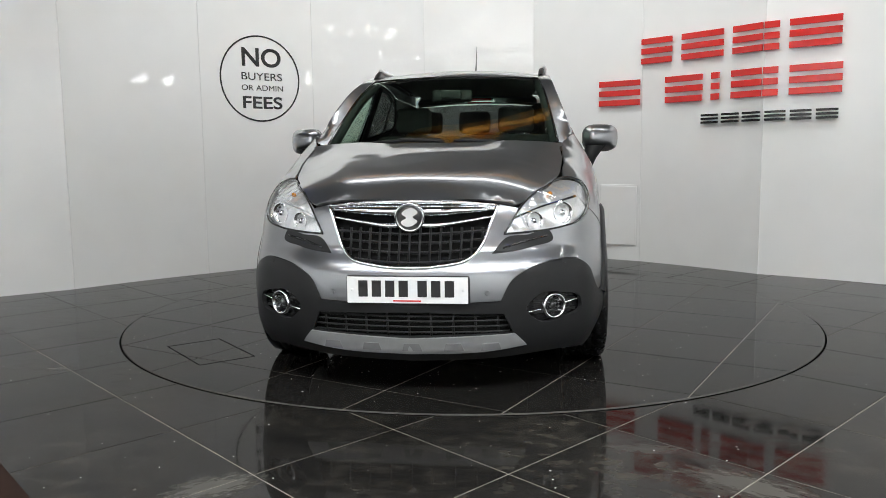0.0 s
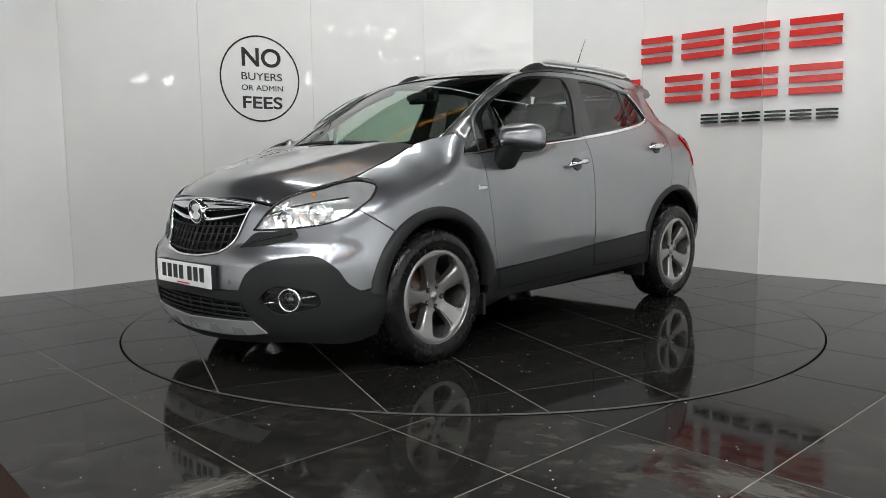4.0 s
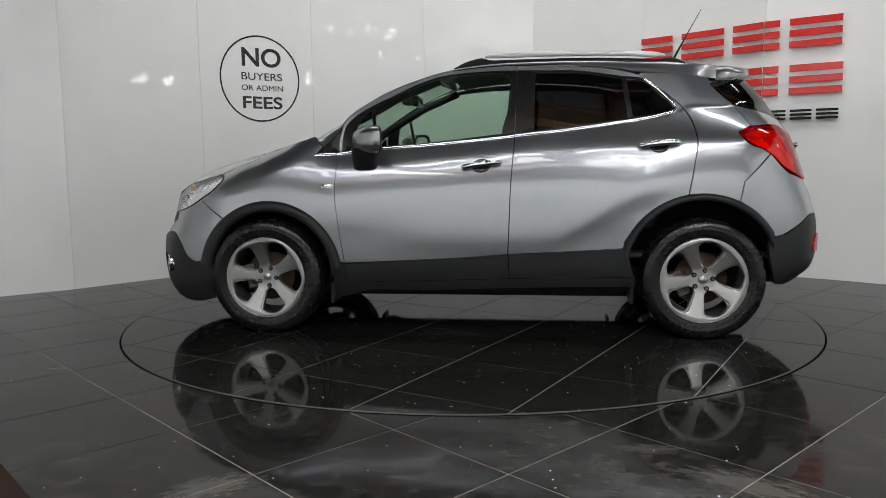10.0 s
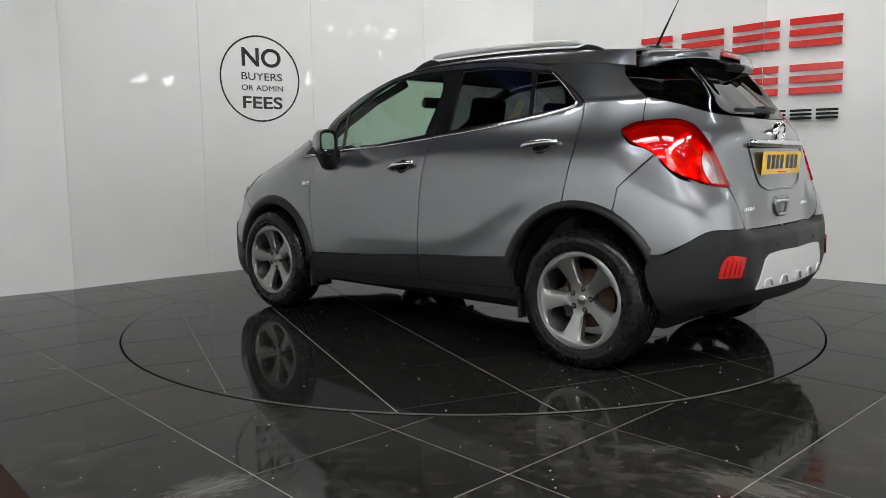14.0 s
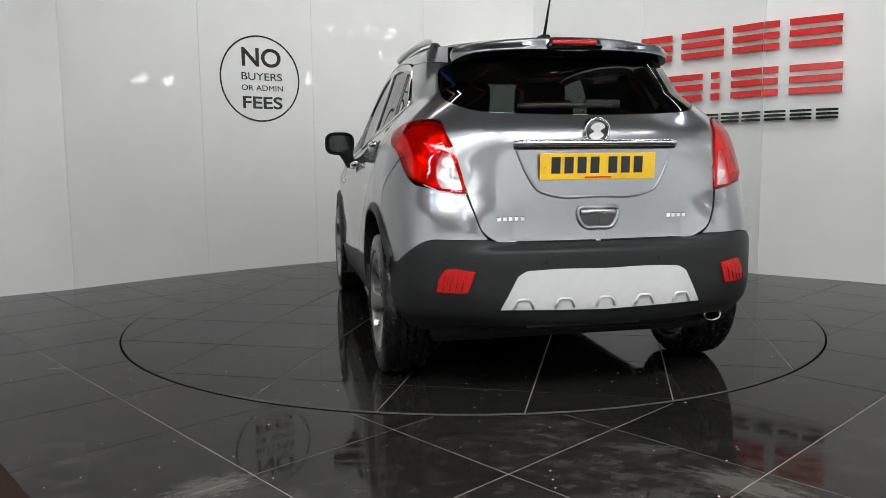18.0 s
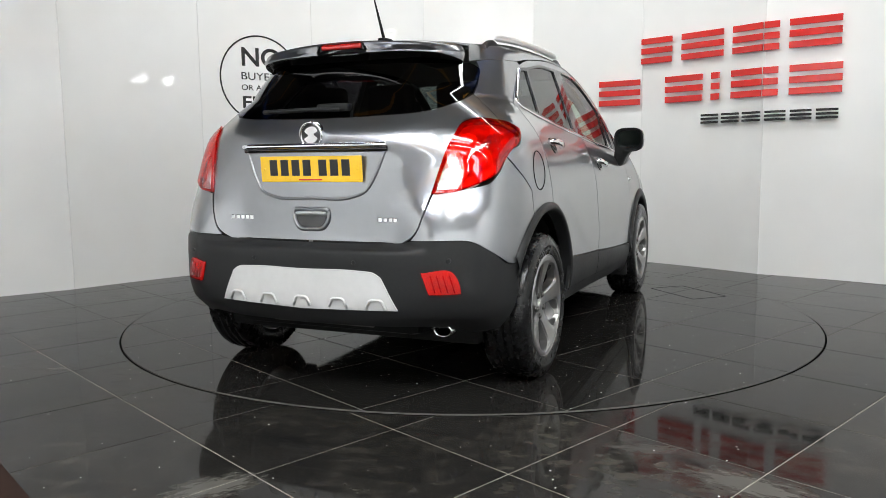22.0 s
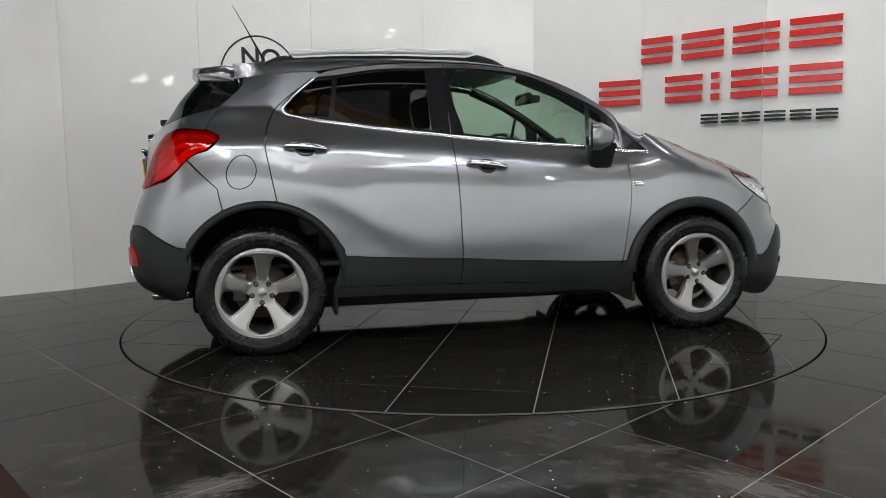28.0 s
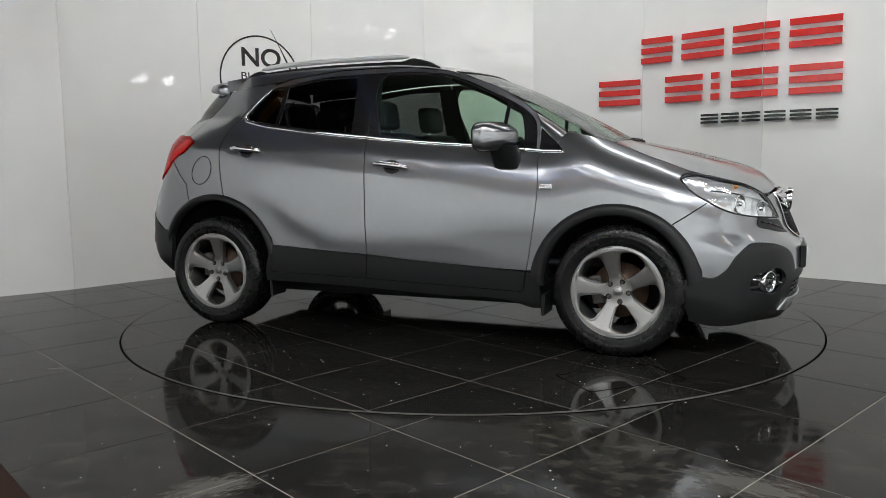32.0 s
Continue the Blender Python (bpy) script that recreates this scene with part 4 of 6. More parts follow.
rear_glass = [(U_END, 1.228, 1), Re(0.28, 1.234), Re(0.495, 1.251), Re(0.58, 1.290), S(-1.475, 1.338, 1), S(-1.40, 1.400), S(-1.348, 1.452), S(-1.37, 1.475), Re(0.52, 1.482), Re(0.3, 1.50), (U_END, 1.505, 1)]
skin("rear_window", body, rear_glass, GLASS_DARK, car, "dark tinted rear window", mirror="both", step=0.04, depth=0.004)
skin("windscreen", top, [(1.262, 0, 1), (1.23, 0.25), (1.16, 0.45), (1.03, 0.645, 1), (0.76, 0.605), (0.5, 0.567), (0.27, 0.530, 1), (0.315, 0.3), (0.335, 0, 1)], GLASS_FRONT, car, "lightly tinted windscreen", mirror="both", step=0.04, depth=0.004)
skin("roof", top, [(0.325, 0, 1), (0.305, 0.3), (0.262, 0.527, 1), (0.1, 0.545), (-0.3, 0.553), (-0.9, 0.548), (-1.36, 0.530, 1), (-1.40, 0.3), (-1.41, 0, 1)], PAINT, car, "grey roof panel", mirror="both", step=0.04)


def cant(name, x0, x1, mat, label="", steps=40):
    """The rounded pillar and rail between the door tops and the windscreen or roof."""
    edge_y = Curve((1.06, 0.652), (1.03, 0.648), (0.76, 0.608), (0.5, 0.570), (0.262, 0.530), (0.1, 0.548), (-0.3, 0.556), (-0.9, 0.551), (-1.36, 0.533), (-1.45, 0.52))
    for sgn in (1, -1):
        verts, faces = [], []
        xs = np.linspace(x0, x1, steps)
        for x in xs:
            z = float(DOOR_TOP(x)) + 0.002
            a = body(*at_x(x, z))
            y = float(edge_y(x))
            b = top(x, y + 0.002)
            lean = (body(*at_x(x, z + 0.012))[1] - a[1]) / 0.012
            out = max(a[1] + lean * max(b[2] - a[2], 0), b[1] + 0.001)
            c = np.array([x, out, b[2] + 0.004])
            for t in np.linspace(0, 1, 9):
                v = a * (1 - t) ** 2 + 2 * c * t * (1 - t) + b * t * t
                verts.append((x, sgn * v[1], v[2]))
        for i in range(steps - 1):
            for k in range(8):
                q = (9 * i + k, 9 * i + k + 1, 9 * i + k + 10, 9 * i + k + 9)
                faces.append(q if sgn < 0 else q[::-1])
        me = mesh(name, verts, faces)
        hold(name, me, mat, car, label, True)


cant("roof_pillar", 1.04, -1.385, PAINT, "grey roof pillar and rail", 150)

# ---- front bumper, cladding
bumper = [(0, 0.576, 1), Fr(0.155, 0.586), Fr(0.26, 0.612), Fr(0.305, 0.655), Fr(0.345, 0.75), Fr(0.382, 0.842, 1), Fr(0.462, 0.824, 1), Fr(0.435, 0.77), Fr(0.400, 0.712, 1), Fr(0.51, 0.715), Fr(0.645, 0.730), S(1.79, 0.762), S(1.705, 0.803, 1), S(1.549, 0.697, 1), *[S(x, z) for x, z in arch_f(0.447, 47, 12, 5)],
          S(1.690, 0.440, 1), S(1.742, 0.434), S(1.80, 0.470), S(1.855, 0.55), Fr(0.715, 0.598), Fr(0.62, 0.598), Fr(0.52, 0.574), Fr(0.44, 0.525), Fr(0.392, 0.436, 1), (0, 0.428, 1)]
skin("front_bumper", body, bumper, PAINT, car, "grey painted front bumper", mirror="both", step=0.025)
clad = [(0, 0.425, 1), Fr(0.390, 0.432, 1), Fr(0.438, 0.521), Fr(0.518, 0.570), Fr(0.62, 0.594), Fr(0.715, 0.594), S(1.851, 0.546), S(1.797, 0.466), S(1.742, 0.430), S(1.690, 0.436, 1), S(1.61, 0.42, 1), S(1.615, 0.30), S(1.63, 0.205, 1), S(1.72, 0.182), Fr(0.60, 0.190), Fr(0.35, 0.172), (0, 0.162, 1)]
LOWER = [(-0.001, 0.392, 1), Fr(0.405, 0.380, 1), Fr(0.445, 0.292, 1), (-0.001, 0.278, 1)]
FOG = [Fr(0.50, 0.40), Fr(0.545, 0.452), Fr(0.66, 0.455), Fr(0.735, 0.42), Fr(0.74, 0.385), Fr(0.66, 0.345), Fr(0.56, 0.335)]
skin("bumper_cladding", body, clad, PLASTIC, car, "charcoal plastic lower front bumper", holes=[LOWER, FOG], mirror="both", step=0.025, lift=0.004, depth=0.02)
skin("fog_recess", body, [Fr(0.495, 0.40), Fr(0.545, 0.457), Fr(0.665, 0.46), Fr(0.742, 0.42), Fr(0.745, 0.383), Fr(0.66, 0.34), Fr(0.555, 0.33)], GLOSS_BLACK, car, mirror="left", lift=-0.022, depth=0)
skin("fog_recess", body, [Fr(0.495, 0.40), Fr(0.545, 0.457), Fr(0.665, 0.46), Fr(0.742, 0.42), Fr(0.745, 0.383), Fr(0.66, 0.34), Fr(0.555, 0.33)], GLOSS_BLACK, car, mirror="right", lift=-0.022, depth=0)
skin("skid_plate", body, [(0, 0.276, 1), Fr(0.449, 0.292, 1), Fr(0.497, 0.236, 1), Fr(0.33, 0.214), (0, 0.205, 1)], SILVER, car, "silver front skid plate", mirror="both", lift=0.012, depth=0.02)

# sill and door cladding
sill_f = [S(0.785, 0.427, 1), S(0.436, 0.446), S(0.105, 0.464), S(-0.174, 0.486, 1), S(-0.184, 0.347, 1), S(0.27, 0.333), S(0.765, 0.318, 1)]
sill_r = [S(-0.181, 0.486, 1), S(-0.594, 0.507), S(-0.848, 0.523, 1), S(-0.87, 0.44), S(-0.89, 0.362, 1), S(-0.19, 0.348, 1)]
sill = [S(0.86, 0.42, 1), S(0.79, 0.426, 1), S(0.769, 0.314, 1), S(0.27, 0.329), S(-0.19, 0.343), S(-0.895, 0.358, 1), S(-0.90, 0.30, 1), S(-0.567, 0.297), S(0.272, 0.268), S(0.74, 0.245), S(0.80, 0.224), S(0.86, 0.224, 1)]
pair("door_cladding", body, sill_f, PLASTIC, FRONT_DOORS, lift=0.006, depth=0.016)
pair("door_cladding", body, sill_r, PLASTIC, REAR_DOORS, lift=0.006, depth=0.016)
pair("sill", body, sill, PLASTIC, car, lift=0.003, depth=0.03, label="charcoal plastic sill")


def arch(points_out, points_in, name="wheel_arch_trim"):
    """Plastic trim round a wheel opening: a rounded band with a lip turned inwards."""
    for sgn in (1, -1):
        verts, faces = [], []
        for (xo, zo), (xi, zi) in zip(points_out, points_in):
            o, i = body(*at_x(xo, zo)), body(*at_x(xi, zi))
            mid = (o + i) / 2
            row = [o + [0, -0.004, 0], o + [0, 0.006, 0], o * 0.7 + i * 0.3 + [0, 0.016, 0], mid + [0, 0.020, 0], i * 0.85 + o * 0.15 + [0, 0.016, 0], i + [0, 0.006, 0], i + [0, -0.045, 0]]
            verts += [(p[0], sgn * p[1], p[2]) for p in row]
        n = 7
        for k in range(len(points_out) - 1):
            for j in range(n - 1):
                q = (n * k + j, n * k + j + 1, n * (k + 1) + j + 1, n * (k + 1) + j)
                faces.append(q if sgn < 0 else q[::-1])
        hold(name, mesh(name, verts, faces), PLASTIC, car, "", True)


arch(arch_f(0.447, 8, 172, 40), [(1.25 + 0.375 * math.cos(math.radians(a)), 0.365 + 0.375 * math.sin(math.radians(a))) for a in np.linspace(4, 182, 40)])
arch(arch_r(0.462, 20, 148, 40), [(-1.262 + 0.415 * math.cos(math.radians(a)), 0.378 + 0.415 * math.sin(math.radians(a))) for a in np.linspace(-4, 160, 40)])

# ---- rear bumper
rbump = [(U_END, 0.681, 1), Re(0.30, 0.684), Re(0.457, 0.694), Re(0.495, 0.701), Re(0.62, 0.704), Re(0.74, 0.696), S(-1.80, 0.651), S(-1.70, 0.594), S(-1.64, 0.596, 1), S(-1.63, 0.50), S(-1.655, 0.40), S(-1.68, 0.315, 1), S(-1.76, 0.305), Re(0.60, 0.335), Re(0.40, 0.338), (U_END, 0.333, 1)]
skin("rear_bumper", body, rbump, PLASTIC, car, "charcoal plastic rear bumper", mirror="both", step=0.025, lift=0.004, depth=0.03)
rskid = [(U_END, 0.578, 1), Re(0.29, 0.577), Re(0.342, 0.572), Re(0.376, 0.552, 1), Re(0.446, 0.416, 1), (U_END, 0.406, 1)]
skin("rear_skid_plate", body, rskid, SKID, car, "silver rear skid plate", mirror="both", lift=0.012, depth=0.02)

# ---- glass of the flanks
pair("door_glass", body, GLASS_F, GLASS_FRONT, FRONT_DOORS, lift=-0.006, depth=0, step=0.05, label="lightly tinted door glass")
pair("quarter_light", body, GLASS_Q, GLASS_FRONT, FRONT_DOORS, lift=-0.006, depth=0, step=0.05)
pair("rear_door_glass", body, GLASS_R, GLASS_DARK, REAR_DOORS, lift=-0.006, depth=0, step=0.05, label="dark privacy glass")
pair("rear_quarter_light", body, GLASS_T, GLASS_DARK, REAR_DOORS, lift=-0.006, depth=0, step=0.05)
bframe_f = [S(0.60, 1.100, 1), S(0.26, 1.126), S(-0.212, 1.168, 1), S(-0.222, 1.40), S(-0.224, 1.555, 1), S(-0.09, 1.556), S(0.084, 1.548), S(0.252, 1.525), S(0.387, 1.480), S(0.522, 1.417), S(0.640, 1.362), S(0.745, 1.298), S(0.798, 1.240), S(0.812, 1.180), S(0.816, 1.083, 1)]
pair("window_surround", body, bframe_f, GLOSS_BLACK, FRONT_DOORS, holes=[GLASS_F, GLASS_Q], lift=0.002, depth=0.012, step=0.03)
bframe_r = [S(-0.216, 1.172, 1), S(-0.6, 1.212), S(-0.74, 1.23), S(-1.0, 1.27), S(-1.122, 1.30), S(-1.132, 1.318), S(-1.06, 1.402), S(-0.957, 1.490), S(-0.83, 1.510), S(-0.592, 1.545), S(-0.335, 1.553), S(-0.226, 1.556, 1)]
pair("window_surround", body, bframe_r, GLOSS_BLACK, REAR_DOORS, holes=[GLASS_R, GLASS_T], lift=0.002, depth=0.012, step=0.03)
pair("mirror_triangle", body, [S(0.968, 1.076, 1), S(0.955, 1.094), S(0.90, 1.145), S(0.834, 1.205, 1), S(0.834, 1.084, 1)], GLOSS_BLACK, car, lift=0.003, depth=0.01)


def band(name, pts, width, mat, lift=0.004, parent=None, label="", thick=0.006):
    """A narrow strip lying on the flank along (x, z) points."""
    line = smooth_line([S(*p) for p in pts], 0.03)
    for sgn in (1, -1):
        verts, faces = [], []
        for k, (u, z) in enumerate(line):
            d = line[min(k + 1, len(line) - 1)] - line[max(k - 1, 0)]
            d = d / np.hypot(*d)
            nrm = np.array([-d[1], d[0]]) * width / 2
            a, c, b = body(*(line[k] + nrm)), body(*line[k]), body(*(line[k] - nrm))
            for p, o in ((a, 0), (a, lift), (c, lift + thick), (b, lift), (b, 0)):
                verts.append((p[0], sgn * (p[1] + o), p[2]))
        for k in range(len(line) - 1):
            for j in range(4):
                q = (5 * k + j, 5 * k + j + 1, 5 * k + j + 6, 5 * k + j + 5)
                faces.append(q if sgn > 0 else q[::-1])
        me = mesh(name, verts, faces)
        hold(name, me, mat, parent or car, label, True)


band("chrome_strip", [(0.974, 1.069), (0.855, 1.074), (0.591, 1.101), (0.261, 1.123), (-0.209, 1.164)], 0.020, CHROME)
band("chrome_strip", [(-0.217, 1.166), (-0.404, 1.185), (-0.738, 1.226), (-1.072, 1.284), (-1.128, 1.302), (-1.136, 1.315), (-1.10, 1.365), (-1.03, 1.432), (-0.96, 1.488)], 0.020, CHROME)

# ---- lamps
HEAD = [Fr(0.403, 0.715, 1), Fr(0.437, 0.77), Fr(0.468, 0.82), Fr(0.538, 0.890), Fr(0.60, 0.918), S(1.68, 0.941), S(1.595, 0.943), S(1.572, 0.925), S(1.616, 0.874), S(1.708, 0.811), S(1.79, 0.766), Fr(0.645, 0.734), Fr(0.51, 0.720)]
def facets(u, z):
    """The fluted inner mirror of a headlight."""
    p = body(u, z)
    wave = 0.0030 * np.abs(np.sin(np.asarray(u) * 47 + np.asarray(z) * 21)) + 0.005 * np.sin((np.asarray(z) - 0.72) * 34 + np.asarray(u) * 9)
    return p * (1 - np.expand_dims(wave, -1) * [0.6, 0.5, 0])


HEADLIGHTS = pair("headlight", facets, HEAD, LAMP_CHROME, car, lift=-0.016, depth=0, step=0.008, label="clear headlight with bright fluted reflector")
pair("headlight_lens", body, HEAD, LENS, HEADLIGHTS, lift=0.003, depth=0.02, step=0.03)
TAIL = [S(-1.462, 1.166, 1), S(-1.515, 1.196), S(-1.575, 1.203), Re(0.66, 1.203), Re(0.633, 1.18), Re(0.608, 1.10), Re(0.585, 1.0), Re(0.566, 0.897, 1), Re(0.65, 0.905), Re(0.71, 0.925), S(-1.70, 0.985), S(-1.640, 1.045), S(-1.597, 1.075), S(-1.53, 1.105)]
WHITE_HOLE = [Re(0.579, 0.908, 1), Re(0.600, 1.0), Re(0.616, 1.055, 1), Re(0.648, 1.07, 1), Re(0.672, 1.02), Re(0.676, 0.95), Re(0.662, 0.914, 1)]
TAIL_LIGHTS = pair("tail_light", body, TAIL, RED_GLASS, car, holes=[WHITE_HOLE], lift=0.010, depth=0.012, step=0.02, label="red tail light with clear reversing lens")
pair("reversing_lens", body, WHITE_HOLE, LENS, TAIL_LIGHTS, lift=0.010, depth=0.004, step=0.02, label="clear reversing lens")


def ribs(u, z):
    """The lamp's inner mirror: stepped bowls behind the lens."""
    p = body(u, z)
    wave = 0.005 * np.abs(np.sin((np.asarray(z) - 0.9) * 38 + np.asarray(u) * 26)) + 0.005 * np.sin(np.asarray(u) * 30 - np.asarray(z) * 25)
    return p * (1 - np.expand_dims(wave, -1) * [1, 1, 0] * 0.55)


pair("lamp_mirror", ribs, TAIL, LAMP_BACK, TAIL_LIGHTS, lift=-0.016, depth=0, step=0.010)
pair("lamp_rim", body, TAIL, RED_DEEP, TAIL_LIGHTS, holes=[[(q[0] + (cq[0] - q[0]) * 0.07, q[1] + (cq[1] - q[1]) * 0.07, *q[2:]) for q in TAIL for cq in [(sum(k[0] for k in TAIL) / len(TAIL), sum(k[1] for k in TAIL) / len(TAIL))]]], lift=0.0, depth=0.02, step=0.02)
pair("under_lamp_grille", body, [Fr(0.352, 0.632, 1), Fr(0.41, 0.698), Fr(0.50, 0.708), Fr(0.602, 0.715), Fr(0.612, 0.695), Fr(0.52, 0.655)], PLASTIC, car, lift=0.004, depth=0.01)

# ---- grille
GRILLE = [(-0.001, 0.580, 1), Fr(0.155, 0.590), Fr(0.258, 0.616), Fr(0.301, 0.658), Fr(0.341, 0.75), Fr(0.376, 0.838, 1), Fr(0.2, 0.85), (-0.001, 0.855, 1)]
skin("grille_backing", body, GRILLE, DARK, car, mirror="both", lift=-0.03, depth=0)

# ---- wheels
def wheel(front):
    """Origin at the hub, outer face towards +y."""
    ob = new("wheel")
    tyre = lathe([(0.232, -0.10), (0.25, -0.108), (0.29, -0.112), (0.325, -0.104), (0.340, -0.09), (0.3445, -0.06), (0.3445, -0.045), (0.338, -0.042), (0.338, -0.034), (0.3455, -0.031), (0.346, -0.004), (0.339, -0.002), (0.339, 0.006),
                  (0.346, 0.008), (0.3455, 0.031), (0.338, 0.034), (0.338, 0.042), (0.3445, 0.045), (0.3445, 0.06), (0.340, 0.09), (0.325, 0.104), (0.300, 0.1105), (0.285, 0.113), (0.282, 0.1115), (0.27, 0.1125), (0.25, 0.108), (0.240, 0.104), (0.232, 0.10)], 72)
    part("tyre", tyre, RUBBER, ob, "black road tyre", True)
    part("rim", lathe([(0.236, 0.090), (0.2355, 0.104), (0.2385, 0.1078), (0.2425, 0.106), (0.243, 0.098)], 64), ALLOY, ob, "silver alloy rim", True)
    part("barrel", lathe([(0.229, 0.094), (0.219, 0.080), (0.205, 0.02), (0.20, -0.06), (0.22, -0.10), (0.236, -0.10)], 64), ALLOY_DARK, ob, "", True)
    # five broad spokes that flare into the rim, each reaching from hub to edge
    ray = lambda r, a: (r * math.cos(math.radians(a)), r * math.sin(math.radians(a)))
    span = Curve((0.026, 36.0), (0.064, 36.0), (0.069, 31.0), (0.076, 25.0), (0.088, 20.0), (0.11, 17.0), (0.14, 15.6), (0.175, 14.9), (0.194, 15.6), (0.204, 17.8), (0.2115, 22.5), (0.2165, 28.5), (0.2205, 33.5), (0.2235, 35.9), (0.2365, 35.9))
    depth_at = Curve((0.0, 0.070), (0.06, 0.071), (0.10, 0.078), (0.16, 0.091), (0.20, 0.100), (0.222, 0.1055), (0.232, 0.1065), (0.24, 0.102))
    radii = np.concatenate([np.linspace(0.026, 0.062, 6), np.linspace(0.064, 0.194, 28), np.linspace(0.197, 0.2235, 16), np.linspace(0.227, 0.2365, 4)])
    across = np.array([-1, -1, -0.90, -0.83, -0.78, -0.5, -0.2, 0.2, 0.5, 0.78, 0.83, 0.90, 1, 1])
    verts, faces = [], []
    for r in radii:
        fade = float(ease((r - 0.075) / 0.02) * ease((0.2245 - r) / 0.008))
        for k, f in enumerate(across):
            a = math.radians(float(span(r)) * f)
            sink = 0.045 if k in (0, len(across) - 1) else 0.0075 * float(ease((abs(f) - 0.78) / 0.14)) * fade
            crown = 0.0018 * (1 - min(1.0, abs(f) / 0.78) ** 2) * fade
            verts.append((r * math.cos(a), float(depth_at(r)) + crown - sink, r * math.sin(a)))
    n = len(across)
    for i in range(len(radii) - 1):
        faces += [(n * i + k, n * i + k + 1, n * (i + 1) + k + 1, n * (i + 1) + k) for k in range(n - 1)]
    me = mesh("spoke", verts, faces)
    blade = hold("spoke", me, ALLOY, ob, "", True)
    sharp_edges(me, 38)
    for k in range(5):
        sp = blade if k == 0 else new("spoke", blade.data)
        sp.parent = ob
        sp.matrix_basis = pose(0, 0, 0, 0, -(90 + 72 * k), 0)
    part("hub", lathe([(0.0, 0.06), (0.058, 0.06), (0.062, 0.055), (0.062, 0.02)], 40), ALLOY_DARK, ob, "", True)
    part("hub_cap", lathe([(0.0, 0.079), (0.020, 0.078), (0.0215, 0.076), (0.024, 0.079), (0.0265, 0.076), (0.028, 0.06)], 32), ALLOY, ob, "silver hub cap", True)
    for k in range(5):
        a = math.tau * k / 5 + math.radians(90 + 36)
        nut = lathe([(0.0, 0.080), (0.0075, 0.080), (0.0095, 0.077), (0.0095, 0.055)], 6)
        bmesh.ops.translate(nut, verts=nut.verts, vec=(0.055 * math.cos(a), 0, 0.055 * math.sin(a)))
        part("wheel_nut", nut, CALIPER, ob)
        cup = lathe([(0.0, 0.0725), (0.0135, 0.0725), (0.0145, 0.070)], 20)
        bmesh.ops.translate(cup, verts=cup.verts, vec=(0.055 * math.cos(a), 0.001, 0.055 * math.sin(a)))
        part("nut_well", cup, GLOSS_BLACK, ob)
    part("brake_disc", lathe([(0.06, 0.02), (0.09, 0.02), (0.09, 0.008), (0.148, 0.008), (0.148, -0.016), (0.06, -0.016)], 48), RUST, ob, "rusty brake disc", True)
    cal = box(0.07, 0.07, 0.15, (0.118, -0.01, 0.02), 0.012, 2)
    part("brake_caliper", cal, CALIPER, ob, "cast brake caliper")
    part("hub_carrier", lathe([(0.0, -0.10), (0.13, -0.10), (0.13, -0.06), (0.0, -0.06)], 24), DARK, ob)
    return ob


base_wheel = wheel(True)
base_wheel.parent = car
WHEEL_Y = 0.775
base_wheel.matrix_basis = pose(1.2775, WHEEL_Y, 0.343, 0, 12, 0)
for x, sgn, spin in ((-1.2775, 1, 24), (1.2775, -1, 12), (-1.2775, -1, -3)):
    copy_thing(base_wheel, pose(x, sgn * WHEEL_Y, 0.343, 0, spin, 0 if sgn > 0 else 180)).parent = car

# ---- underside
under = box(3.3, 1.36, 0.17, (0.0, 0, 0.295), 0.03, 2)
add_bm(under, box(1.5, 0.16, 0.08, (0.2, 0.1, 0.20), 0.03, 2))
add_bm(under, box(0.9, 1.0, 0.20, (1.55, 0, 0.29), 0.04, 2))
add_bm(under, box(0.7, 0.95, 0.20, (-1.48, 0, 0.37), 0.05, 2))
part("underbody", under, DARK, car, "black underbody")
for x, r in ((1.25, 0.40), (-1.262, 0.43)):
    for sgn in (1, -1):
        bm = lathe([(0.0, 0.50), (r, 0.50), (r + 0.005, 0.80)], 30, arc=math.pi)
        for v in bm.verts:
            v.co = (v.co.x + x, sgn * v.co.y, v.co.z + 0.345)
        part("wheel_liner", bm, DARK, car, "", True)

# ------------------------------------------------------------------ fittings of the car
def seat_at(u, z, sgn=1, lift=0.0):
    """A pose on the skin: x along the skin towards the tail, z up it, -y outwards."""
    e = 1e-3
    p = body(u, z)
    du, dz = body(u + e, z) - body(u - e, z), body(u, z + e) - body(u, z - e)
    n = np.cross(du, dz)
    n /= np.linalg.norm(n)
    if n @ np.array([0, 1, 0]) < 0 and abs(n[1]) > 0.3 or (abs(n[1]) <= 0.3 and n[0] * p[0] < 0):
        n = -n
    du /= np.linalg.norm(du)
    up = np.cross(n, du) if np.cross(n, du)[2] > 0 else -np.cross(n, du)
    flip = np.array([1, sgn, 1])
    p, n, up = (p + n * lift) * flip, n * flip, up * flip
    m = Matrix.Identity(4)
    xa = np.cross(-n, up)
    for k in range(3):
        m[k][0], m[k][1], m[k][2], m[k][3] = xa[k], -n[k], up[k], p[k]
    return m


def placed(ob, m):
    ob.matrix_basis = m
    return ob


def rod(name, pts, r, mat, parent, label="", sides=8, flat=1.0):
    return part(name, tube(pts, r, sides, True, flat), mat, parent, label, True)


